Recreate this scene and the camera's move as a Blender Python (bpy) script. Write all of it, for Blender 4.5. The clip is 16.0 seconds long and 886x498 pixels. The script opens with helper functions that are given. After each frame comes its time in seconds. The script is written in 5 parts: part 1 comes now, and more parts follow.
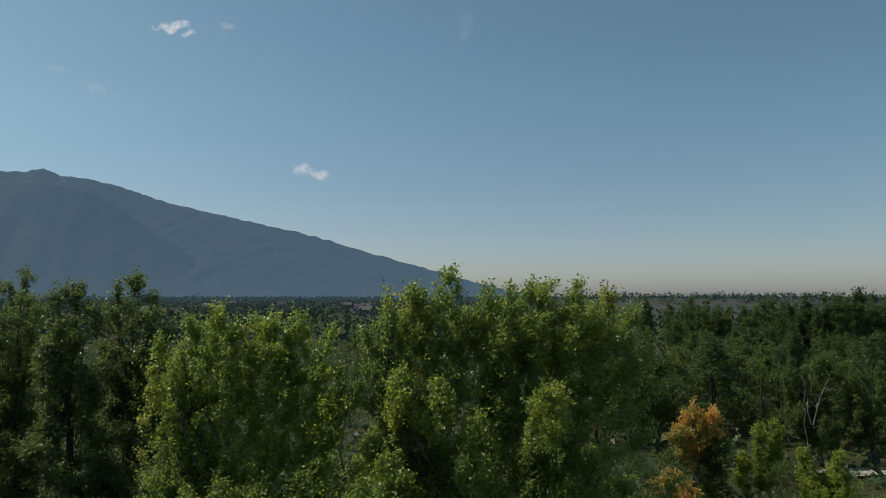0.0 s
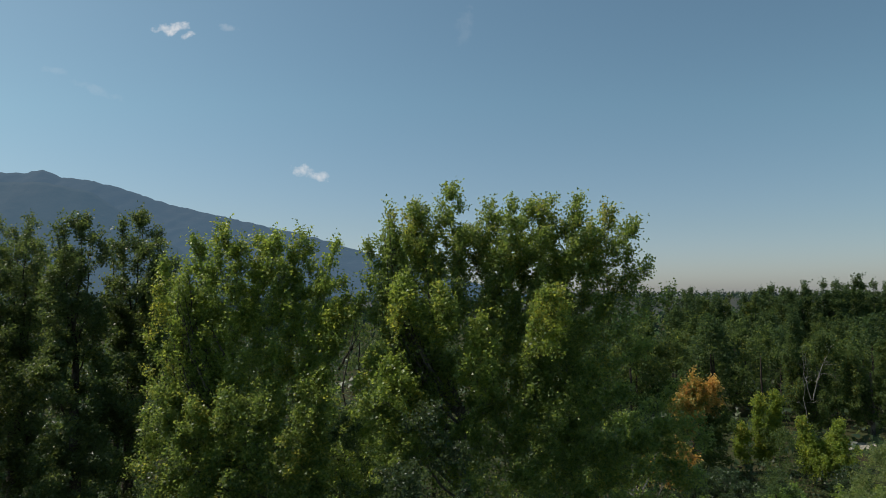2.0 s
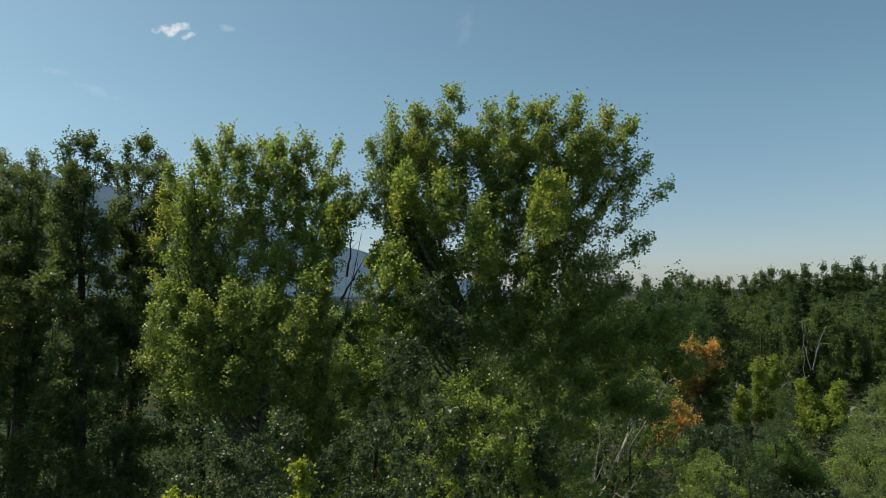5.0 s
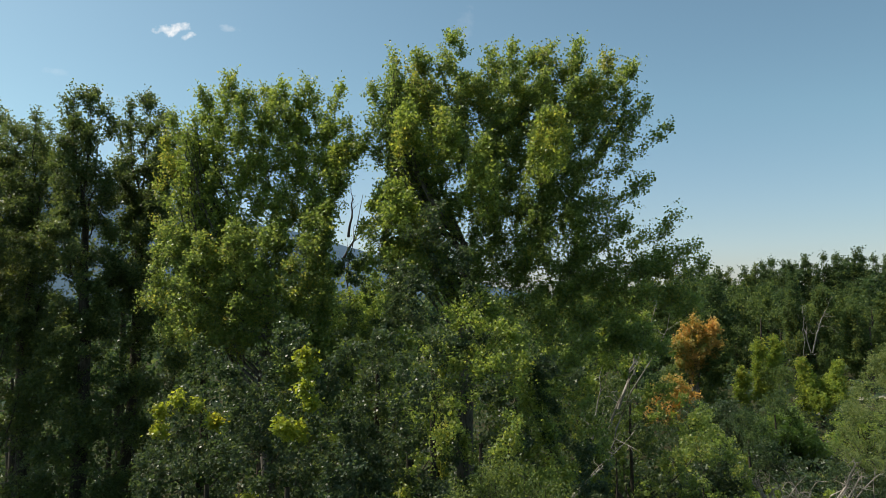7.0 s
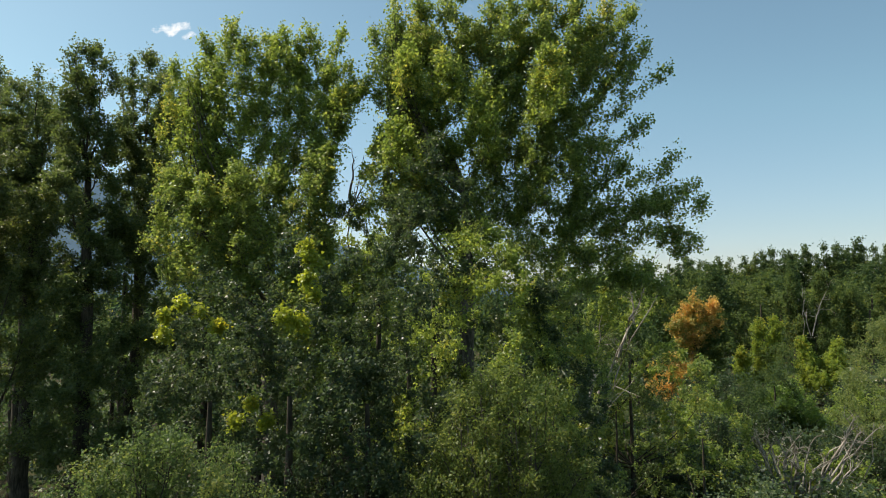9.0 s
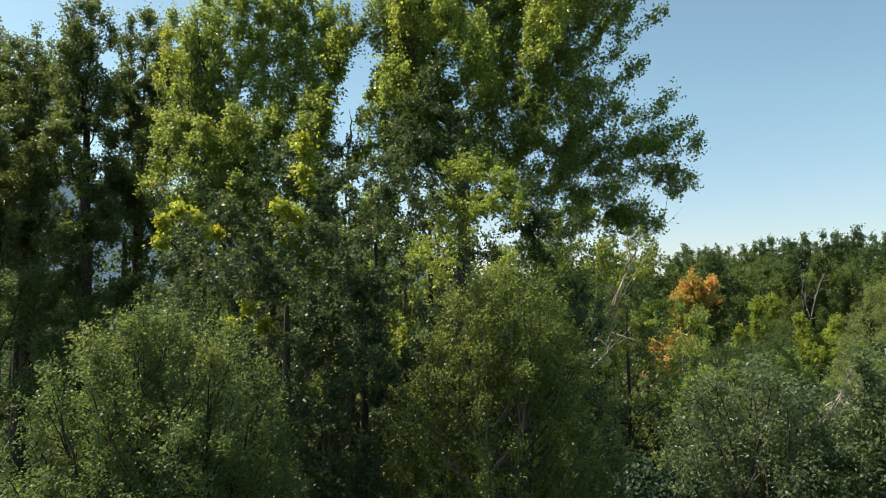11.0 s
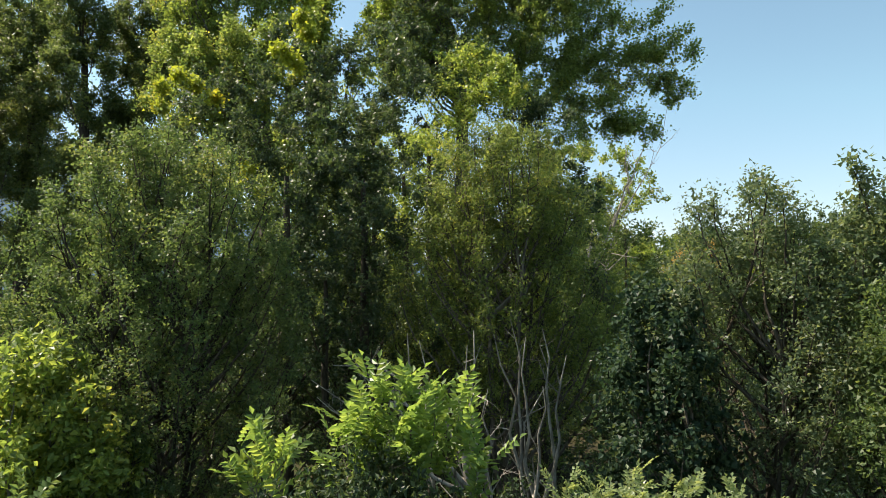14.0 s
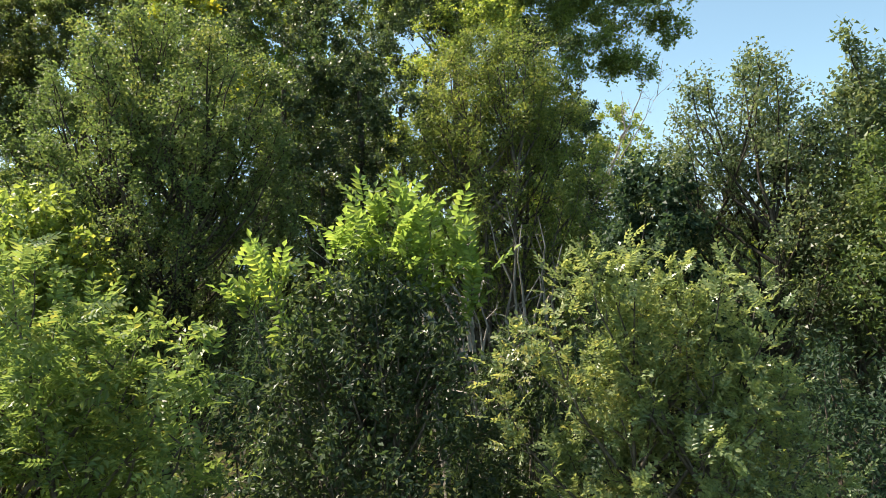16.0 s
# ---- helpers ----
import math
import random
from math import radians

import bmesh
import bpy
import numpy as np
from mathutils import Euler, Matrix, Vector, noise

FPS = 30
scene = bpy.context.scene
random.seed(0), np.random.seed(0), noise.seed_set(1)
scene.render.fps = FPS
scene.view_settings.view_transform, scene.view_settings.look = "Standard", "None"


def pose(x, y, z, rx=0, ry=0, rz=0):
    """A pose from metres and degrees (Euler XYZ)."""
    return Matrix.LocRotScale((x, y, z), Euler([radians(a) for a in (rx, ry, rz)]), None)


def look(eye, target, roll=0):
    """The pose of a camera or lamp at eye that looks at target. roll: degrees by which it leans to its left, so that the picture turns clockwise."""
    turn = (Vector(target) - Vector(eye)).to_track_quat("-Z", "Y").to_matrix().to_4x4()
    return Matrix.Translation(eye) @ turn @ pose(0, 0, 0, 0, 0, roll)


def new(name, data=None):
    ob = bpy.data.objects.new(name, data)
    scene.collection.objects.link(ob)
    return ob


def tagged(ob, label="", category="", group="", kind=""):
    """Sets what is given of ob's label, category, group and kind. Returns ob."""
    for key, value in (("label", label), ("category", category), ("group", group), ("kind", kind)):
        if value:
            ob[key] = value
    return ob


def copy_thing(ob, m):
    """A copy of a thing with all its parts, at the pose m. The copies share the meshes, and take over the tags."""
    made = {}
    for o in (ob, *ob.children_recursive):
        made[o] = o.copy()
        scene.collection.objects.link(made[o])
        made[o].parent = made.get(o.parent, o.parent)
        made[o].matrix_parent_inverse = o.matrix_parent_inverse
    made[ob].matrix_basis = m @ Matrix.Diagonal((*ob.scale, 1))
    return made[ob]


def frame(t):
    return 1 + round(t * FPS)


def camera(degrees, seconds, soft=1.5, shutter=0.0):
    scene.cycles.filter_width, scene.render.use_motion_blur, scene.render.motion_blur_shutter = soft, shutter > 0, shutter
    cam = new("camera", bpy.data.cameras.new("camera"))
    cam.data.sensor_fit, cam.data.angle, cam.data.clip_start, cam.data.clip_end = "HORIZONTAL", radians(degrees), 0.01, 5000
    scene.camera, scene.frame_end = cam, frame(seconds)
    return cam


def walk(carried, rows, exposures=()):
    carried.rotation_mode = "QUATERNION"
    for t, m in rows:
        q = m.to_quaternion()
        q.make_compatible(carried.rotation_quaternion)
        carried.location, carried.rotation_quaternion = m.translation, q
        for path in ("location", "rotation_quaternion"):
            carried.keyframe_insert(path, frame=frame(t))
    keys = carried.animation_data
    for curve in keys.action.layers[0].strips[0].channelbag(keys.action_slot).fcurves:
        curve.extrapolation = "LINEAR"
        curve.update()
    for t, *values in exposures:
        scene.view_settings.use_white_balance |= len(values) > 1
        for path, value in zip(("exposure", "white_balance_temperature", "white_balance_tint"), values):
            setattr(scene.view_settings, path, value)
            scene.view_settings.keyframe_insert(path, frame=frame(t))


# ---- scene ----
# ---- camera ----
CLOUDS = [(-0.429, 0.424, 0.034, 0.013, 0.15, 0.85), (-0.403, 0.411, 0.014, 0.009, 0.2, 0.85), (-0.345, 0.424, 0.035, 0.007, -0.1, 0.18),
          (-0.205, 0.191, 0.05, 0.012, -0.2, 0.6), (-0.61, 0.353, 0.03, 0.008, -0.2, 0.08), (-0.56, 0.33, 0.06, 0.01, -0.4, 0.08), (0.03, 0.42, 0.02, 0.04, 0.9, 0.05)]
cam = camera(68.7, 16.0, soft=0.7)
METRES, EYE, TILT, LEAN, TURN = 16.0, 19.5, 4.0, 0.0, 0.0
ROWS = [
    (0.0, 0.0, 0.0, 0.0, 0.0, 0.0, -0.0),
    (0.5, -0.0013, -0.0056, -0.0466, -0.01, 0.04, 0.05),
    (1.0, -0.0025, -0.0103, -0.0912, -0.02, 0.08, 0.08),
    (1.5, -0.0036, -0.0146, -0.1326, -0.02, 0.09, 0.06),
    (2.0, -0.004, -0.0173, -0.1728, -0.0, 0.1, 0.09),
    (2.5, -0.0041, -0.0214, -0.2109, 0.01, 0.11, 0.11),
    (3.0, -0.0046, -0.0248, -0.2467, 0.02, 0.12, 0.13),
    (3.5, -0.0052, -0.0276, -0.281, 0.02, 0.12, 0.15),
    (4.0, -0.0053, -0.0297, -0.314, 0.03, 0.13, 0.17),
    (6.5, -0.0081, -0.0428, -0.4639, 0.07, 0.1, 0.21),
    (7.0, -0.0086, -0.045, -0.4926, 0.08, 0.11, 0.22),
    (7.5, -0.009, -0.047, -0.5213, 0.09, 0.1, 0.22),
    (8.0, -0.0094, -0.0492, -0.55, 0.1, 0.1, 0.23),
    (8.5, -0.01, -0.0514, -0.5789, 0.11, 0.09, 0.24),
    (9.0, -0.0098, -0.0533, -0.607, 0.11, 0.07, 0.23),
    (11.5, -0.0037, -0.0616, -0.75, 0.11, -0.09, 0.53),
    (12.0, -0.0038, -0.0627, -0.7777, 0.1, -0.14, 0.62),
    (12.5, -0.0043, -0.0633, -0.8051, 0.1, -0.19, 0.7),
    (13.0, -0.0052, -0.0641, -0.8326, 0.06, -0.26, 0.78),
    (13.5, -0.0054, -0.0645, -0.8599, 0.07, -0.34, 0.85),
    (14.0, -0.0062, -0.0655, -0.8876, 0.03, -0.4, 0.93),
    (14.5, -0.0064, -0.0671, -0.9149, -0.02, -0.46, 0.99),
    (15.0, -0.0068, -0.0684, -0.9421, -0.06, -0.55, 1.05),
    (15.5, -0.0071, -0.0697, -0.9694, -0.11, -0.65, 1.06),
    (16.0, -0.0064, -0.071, -0.9969, -0.14, -0.74, 1.09),
]
walk(cam, [(t, pose(0, 0, EYE, TILT, LEAN, TURN) @ pose(METRES * x, METRES * y, METRES * z, 90 + pitch, roll, yaw)) for t, x, y, z, yaw, pitch, roll in ROWS],
     exposures=[(0.0, -0.42, 6700, 10), (2.0, -0.3, 6700, 10), (4.0, -0.14, 6800, 10), (6.5, 0.17, 6950, 10), (9.0, 0.43, 7200, 11), (12.0, 0.8, 7350, 13), (14.0, 0.96, 7380, 14), (16.0, 1.24, 7400, 15)])

# ---- world and sun ----
SUN_AZ, SUN_EL = radians(-74), radians(55)      # from straight ahead (+y) towards +x; over the horizon
world = bpy.data.worlds.new("sky")
scene.world = world
world.use_nodes = True
wn, wl = world.node_tree.nodes, world.node_tree.links
wn.clear()
w_out, w_bg = wn.new("ShaderNodeOutputWorld"), wn.new("ShaderNodeBackground")
sky = wn.new("ShaderNodeTexSky")
sky.sky_type, sky.sun_disc = "NISHITA", False
sky.sun_elevation, sky.sun_rotation = SUN_EL, SUN_AZ
sky.altitude, sky.air_density, sky.dust_density, sky.ozone_density = 1400, 1.0, 3.0, 1.0
w_bg.inputs["Strength"].default_value = 0.102


def w_node(kind, **values):
    n = wn.new(kind)
    for key, value in values.items():
        setattr(n, key, value)
    return n


def w_math(op, a, b=None, c=None):
    n = w_node("ShaderNodeMath", operation=op)
    for k, v in enumerate((a, b, c)):
        if v is None:
            continue
        if isinstance(v, (int, float)):
            n.inputs[k].default_value = v
        else:
            wl.new(v, n.inputs[k])
    return n.outputs[0]


# thin fair-weather clouds: soft patches in the sky's own directions
coord = w_node("ShaderNodeTexCoord")
split = w_node("ShaderNodeSeparateXYZ")
wl.new(coord.outputs["Generated"], split.inputs[0])
u = w_math("DIVIDE", split.outputs["X"], w_math("MAXIMUM", split.outputs["Y"], 0.05))
v = w_math("DIVIDE", split.outputs["Z"], w_math("MAXIMUM", split.outputs["Y"], 0.05))
flat = w_node("ShaderNodeCombineXYZ")
wl.new(u, flat.inputs[0]), wl.new(v, flat.inputs[1])
wisp = w_node("ShaderNodeTexNoise")
wisp.inputs["Scale"].default_value, wisp.inputs["Detail"].default_value, wisp.inputs["Roughness"].default_value = 34, 6, 0.62
wl.new(flat.outputs[0], wisp.inputs["Vector"])
cover = None
for cu, cv, ru, rv, lean, thick in CLOUDS:
    du, dv = w_math("SUBTRACT", u, cu), w_math("SUBTRACT", v, cv)
    dv = w_math("SUBTRACT", dv, w_math("MULTIPLY", du, lean))
    d = w_math("ADD", w_math("POWER", w_math("ABSOLUTE", w_math("DIVIDE", du, ru)), 2.0), w_math("POWER", w_math("ABSOLUTE", w_math("DIVIDE", dv, rv)), 2.0))
    d = w_math("SUBTRACT", 1.25, w_math("ADD", d, w_math("MULTIPLY", w_math("SUBTRACT", wisp.outputs["Fac"], 0.38), 5.0)))
    d = w_math("MULTIPLY", w_math("MINIMUM", w_math("MAXIMUM", d, 0.0), 1.0), thick)
    cover = d if cover is None else w_math("MAXIMUM", cover, d)
blend = w_node("ShaderNodeMix", data_type="RGBA")
wl.new(cover, blend.inputs["Factor"])
tone = w_node("ShaderNodeMix", data_type="RGBA", blend_type="MULTIPLY")
tone.inputs["Factor"].default_value, tone.inputs[7].default_value = 1.0, (0.86, 1.02, 1.0, 1)
veil = w_node("ShaderNodeMapRange")
veil.inputs["From Min"].default_value, veil.inputs["From Max"].default_value = 0.0, 0.3
wl.new(v, veil.inputs["Value"])
haze = w_node("ShaderNodeValToRGB")
for k, (at, tint) in enumerate(((0.0, (1.05, 1.08, 1.24)), (0.14, (1.05, 1.08, 1.15)), (0.36, (1.03, 1.11, 1.09)), (1.0, (1.08, 1.32, 1.18)))):
    stop = haze.color_ramp.elements[k] if k < 2 else haze.color_ramp.elements.new(at)
    stop.position, stop.color = at, (*tint, 1)
wl.new(veil.outputs[0], haze.inputs["Fac"])
wl.new(haze.outputs["Color"], tone.inputs[7])
wl.new(sky.outputs["Color"], tone.inputs[6])
wl.new(tone.outputs[2], blend.inputs[6])
blend.inputs[7].default_value = (9.0, 9.2, 9.6, 1)
wl.new(blend.outputs[2], w_bg.inputs["Color"])
wl.new(w_bg.outputs[0], w_out.inputs["Surface"])

sun = new("sun", bpy.data.lights.new("sun", "SUN"))
sun.data.energy, sun.data.angle, sun.data.color = 5.0, radians(0.6), (1.0, 0.95, 0.86)
sun.matrix_world = look((0, 0, 60), Vector((0, 0, 60)) - Vector((math.sin(SUN_AZ) * math.cos(SUN_EL), math.cos(SUN_AZ) * math.cos(SUN_EL), math.sin(SUN_EL))))

# ---- materials ----
def shader(name):
    m = bpy.data.materials.new(name)
    m.use_nodes = True
    m.node_tree.nodes.clear()
    out = m.node_tree.nodes.new("ShaderNodeOutputMaterial")
    return m, m.node_tree.nodes, m.node_tree.links, out


def leaf_material(name, dark, light, turned, share=0.12, glow=0.45, rough=0.42, patch=0.6, gloss=0.46):
    """Leaves: every blade its own tone, patches of older foliage, light shining through."""
    m, n, l, out = shader(name)
    dark, light, turned = [(r * 1.14, g, b * 1.3 + 0.005) for r, g, b in (dark, light, turned)]
    geo, tex = n.new("ShaderNodeNewGeometry"), n.new("ShaderNodeTexCoord")
    ramp = n.new("ShaderNodeValToRGB")
    ramp.color_ramp.elements[0].color, ramp.color_ramp.elements[1].color = (*dark, 1), (*light, 1)
    ramp.color_ramp.elements[0].position = 0.1
    l.new(geo.outputs["Random Per Island"], ramp.inputs[0])
    big = n.new("ShaderNodeTexNoise")
    big.inputs["Scale"].default_value, big.inputs["Detail"].default_value = patch, 3
    l.new(tex.outputs["Object"], big.inputs["Vector"])
    add = n.new("ShaderNodeMath")
    add.operation = "MULTIPLY_ADD"
    add.inputs[1].default_value, add.inputs[2].default_value = 0.35, -0.17
    l.new(geo.outputs["Random Per Island"], add.inputs[0])
    tot = n.new("ShaderNodeMath")
    tot.operation = "ADD"
    l.new(big.outputs["Fac"], tot.inputs[0]), l.new(add.outputs[0], tot.inputs[1])
    cut = n.new("ShaderNodeMapRange")
    cut.inputs["From Min"].default_value, cut.inputs["From Max"].default_value = 0.66 - share, 0.86 - share
    l.new(tot.outputs[0], cut.inputs["Value"])
    mix = n.new("ShaderNodeMix")
    mix.data_type = "RGBA"
    l.new(cut.outputs[0], mix.inputs["Factor"])
    l.new(ramp.outputs[0], mix.inputs[6])
    mix.inputs[7].default_value = (*turned, 1)
    bs = n.new("ShaderNodeBsdfPrincipled")
    bs.inputs["Roughness"].default_value = rough
    bs.inputs["Specular IOR Level"].default_value = gloss
    l.new(mix.outputs[2], bs.inputs["Base Color"])
    tl = n.new("ShaderNodeBsdfTranslucent")
    bright = n.new("ShaderNodeMix")
    bright.data_type, bright.blend_type = "RGBA", "MULTIPLY"
    bright.inputs["Factor"].default_value = 1
    l.new(mix.outputs[2], bright.inputs[6])
    bright.inputs[7].default_value = (2.5, 2.25, 1.4, 1)
    l.new(bright.outputs[2], tl.inputs["Color"])
    both = n.new("ShaderNodeMixShader")
    both.inputs[0].default_value = glow
    l.new(bs.outputs[0], both.inputs[1]), l.new(tl.outputs[0], both.inputs[2])
    l.new(both.outputs[0], out.inputs["Surface"])
    return m


def bark_material(name, dark, light, scale=14.0):
    m, n, l, out = shader(name)
    tex, mp = n.new("ShaderNodeTexCoord"), n.new("ShaderNodeMapping")
    mp.inputs["Scale"].default_value = (1, 1, 0.22)
    l.new(tex.outputs["Object"], mp.inputs["Vector"])
    a, b = n.new("ShaderNodeTexNoise"), n.new("ShaderNodeTexNoise")
    a.inputs["Scale"].default_value, a.inputs["Detail"].default_value, a.inputs["Roughness"].default_value = scale, 6, 0.7
    b.inputs["Scale"].default_value = 1.3
    l.new(mp.outputs[0], a.inputs["Vector"]), l.new(tex.outputs["Object"], b.inputs["Vector"])
    s = n.new("ShaderNodeMath")
    s.operation = "MULTIPLY_ADD"
    s.inputs[1].default_value, s.inputs[2].default_value = 0.5, -0.25
    l.new(b.outputs["Fac"], s.inputs[0])
    t = n.new("ShaderNodeMath")
    l.new(a.outputs["Fac"], t.inputs[0]), l.new(s.outputs[0], t.inputs[1])
    ramp = n.new("ShaderNodeValToRGB")
    ramp.color_ramp.elements[0].position, ramp.color_ramp.elements[1].position = 0.38, 0.68
    ramp.color_ramp.elements[0].color, ramp.color_ramp.elements[1].color = (*dark, 1), (*light, 1)
    l.new(t.outputs[0], ramp.inputs[0])
    bump = n.new("ShaderNodeBump")
    bump.inputs["Strength"].default_value, bump.inputs["Distance"].default_value = 0.8, 0.03
    l.new(a.outputs["Fac"], bump.inputs["Height"])
    bs = n.new("ShaderNodeBsdfPrincipled")
    bs.inputs["Roughness"].default_value = 0.9
    bs.inputs["Specular IOR Level"].default_value = 0.2
    l.new(ramp.outputs[0], bs.inputs["Base Color"]), l.new(bump.outputs[0], bs.inputs["Normal"])
    l.new(bs.outputs[0], out.inputs["Surface"])
    return m


def ground_material(name, tones, scale, air=None, strength=0.0, bumps=0.05):
    """Soil, grass and rock in patches at three scales; distant haze painted as glow."""
    m, n, l, out = shader(name)
    tex = n.new("ShaderNodeTexCoord")
    a, b = n.new("ShaderNodeTexNoise"), n.new("ShaderNodeTexNoise")
    a.inputs["Scale"].default_value, a.inputs["Detail"].default_value, a.inputs["Roughness"].default_value = scale, 8, 0.65
    b.inputs["Scale"].default_value, b.inputs["Detail"].default_value = scale * 9, 5
    l.new(tex.outputs["Object"], a.inputs["Vector"]), l.new(tex.outputs["Object"], b.inputs["Vector"])
    mx = n.new("ShaderNodeMath")
    mx.operation = "MULTIPLY_ADD"
    mx.inputs[1].default_value = 0.35
    l.new(b.outputs["Fac"], mx.inputs[0]), l.new(a.outputs["Fac"], mx.inputs[2])
    ramp = n.new("ShaderNodeValToRGB")
    while len(ramp.color_ramp.elements) < len(tones):
        ramp.color_ramp.elements.new(0.5)
    for k, tone in enumerate(tones):
        ramp.color_ramp.elements[k].position = 0.48 + 0.4 * k / (len(tones) - 1)
        ramp.color_ramp.elements[k].color = (*tone, 1)
    l.new(mx.outputs[0], ramp.inputs[0])
    bs = n.new("ShaderNodeBsdfPrincipled")
    bs.inputs["Roughness"].default_value, bs.inputs["Specular IOR Level"].default_value = 0.95, 0.1
    l.new(ramp.outputs[0], bs.inputs["Base Color"])
    bump = n.new("ShaderNodeBump")
    bump.inputs["Strength"].default_value, bump.inputs["Distance"].default_value = 0.7, bumps
    l.new(mx.outputs[0], bump.inputs["Height"]), l.new(bump.outputs[0], bs.inputs["Normal"])
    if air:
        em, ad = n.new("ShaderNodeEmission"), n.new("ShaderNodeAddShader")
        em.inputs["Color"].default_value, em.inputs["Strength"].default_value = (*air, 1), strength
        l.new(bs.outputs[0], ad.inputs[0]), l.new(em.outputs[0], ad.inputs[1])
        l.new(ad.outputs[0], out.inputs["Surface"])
    else:
        l.new(bs.outputs[0], out.inputs["Surface"])
    return m


LEAF = {
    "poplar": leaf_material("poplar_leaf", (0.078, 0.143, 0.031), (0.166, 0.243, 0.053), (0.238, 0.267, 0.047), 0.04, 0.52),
    # the poplar leaf again, with the grove's shade put into its colour
    "poplar_shaded": leaf_material("shaded_poplar_leaf", (0.045, 0.085, 0.021), (0.095, 0.147, 0.037), (0.128, 0.170, 0.026), 0.03, 0.42),
    "maple": leaf_material("maple_leaf", (0.087, 0.156, 0.028), (0.190, 0.278, 0.050), (0.255, 0.297, 0.049), 0.05, 0.48),
    # darkened leaf: shade of the thicket and low growth is in its colour
    "understory": leaf_material("shaded_understory_leaf", (0.024, 0.051, 0.016), (0.052, 0.092, 0.027), (0.075, 0.103, 0.030), 0.03, 0.4),
    "yellow": leaf_material("turning_leaf", (0.125, 0.19, 0.018), (0.205, 0.275, 0.026), (0.24, 0.25, 0.02), 0.08, 0.45),
    "orange": leaf_material("autumn_leaf", (0.350, 0.248, 0.057), (0.550, 0.394, 0.103), (0.148, 0.192, 0.040), 0.24, 0.4, 0.5, 0.5, 0.3),
    "olive": leaf_material("greyish_leaf", (0.047, 0.094, 0.024), (0.096, 0.158, 0.045), (0.125, 0.17, 0.04), 0.05, 0.46, 0.46, 0.8, 0.32),
    "willow": leaf_material("willow_leaf", (0.06, 0.108, 0.022), (0.125, 0.185, 0.044), (0.14, 0.18, 0.035), 0.05, 0.48, 0.46, 0.8, 0.32),
    "fresh": leaf_material("fresh_leaf", (0.078, 0.153, 0.030), (0.134, 0.234, 0.048), (0.196, 0.273, 0.047), 0.06, 0.5, 0.4),
    "pale": leaf_material("pale_leaf", (0.095, 0.160, 0.051), (0.188, 0.262, 0.089), (0.239, 0.274, 0.076), 0.05, 0.42, 0.32, 1.2, 0.55),
    "ash": leaf_material("ash_leaf", (0.067, 0.130, 0.030), (0.126, 0.203, 0.051), (0.181, 0.224, 0.047), 0.07, 0.45, 0.4, 1.0, 0.36),
    "silver": leaf_material("silvery_leaf", (0.047, 0.088, 0.032), (0.101, 0.156, 0.064), (0.118, 0.161, 0.055), 0.05, 0.48, 0.42, 0.8, 0.38),
    "far": leaf_material("distant_leaf", (0.039, 0.078, 0.018), (0.090, 0.140, 0.031), (0.149, 0.184, 0.029), 0.03, 0.42, 0.65, 0.25, 0.2),
    "far_dark": leaf_material("distant_dark_leaf", (0.028, 0.063, 0.018), (0.070, 0.119, 0.031), (0.119, 0.168, 0.035), 0.03, 0.38, 0.65, 0.25, 0.2),
    "far_gold": leaf_material("distant_gold_leaf", (0.094, 0.165, 0.024), (0.193, 0.270, 0.037), (0.264, 0.264, 0.028), 0.08, 0.48, 0.6, 0.3, 0.3),
    "far_pale": leaf_material("distant_pale_leaf", (0.075, 0.13, 0.034), (0.15, 0.21, 0.06), (0.16, 0.2, 0.06), 0.05, 0.45, 0.55, 0.3, 0.3),
    # dark vine green deepened by painted shade; low shaded shrubs share it
    "dark": leaf_material("shaded_vine_leaf", (0.016, 0.042, 0.016), (0.039, 0.079, 0.029), (0.063, 0.099, 0.027), 0.04, 0.33, 0.5, 0.6, 0.22),
}
BARK = {
    "grey": bark_material("furrowed_bark", (0.055, 0.045, 0.035), (0.20, 0.175, 0.145)),
    "dark": bark_material("dark_bark", (0.03, 0.025, 0.018), (0.11, 0.09, 0.07)),
    "dead": bark_material("bare_weathered_wood", (0.17, 0.15, 0.125), (0.42, 0.39, 0.34), 20),
}
SOIL = ground_material("leaf_litter", [(0.02, 0.018, 0.011), (0.045, 0.04, 0.02), (0.03, 0.042, 0.014), (0.06, 0.05, 0.03)], 0.35)


# ---- builders ----
def mesh_of(name, verts, faces_flat, per_face, material, smooth=False):
    me = bpy.data.meshes.new(name)
    verts = np.asarray(verts, np.float32)
    faces_flat = np.asarray(faces_flat, np.int32).ravel()
    count = len(faces_flat) // per_face
    me.vertices.add(len(verts))
    me.vertices.foreach_set("co", verts.ravel())
    me.loops.add(len(faces_flat))
    me.loops.foreach_set("vertex_index", faces_flat)
    me.polygons.add(count)
    me.polygons.foreach_set("loop_start", np.arange(0, count * per_face, per_face, dtype=np.int32))
    me.polygons.foreach_set("use_smooth", np.full(count, smooth))
    me.materials.append(material)
    me.update(calc_edges=True)
    return me


def part(name, me, parent, label="", kind=""):
    ob = new(name, me)
    ob.parent = parent
    return tagged(ob, label=label, kind=kind)


def unit(a):
    return a / np.maximum(np.linalg.norm(a, axis=-1, keepdims=True), 1e-6)


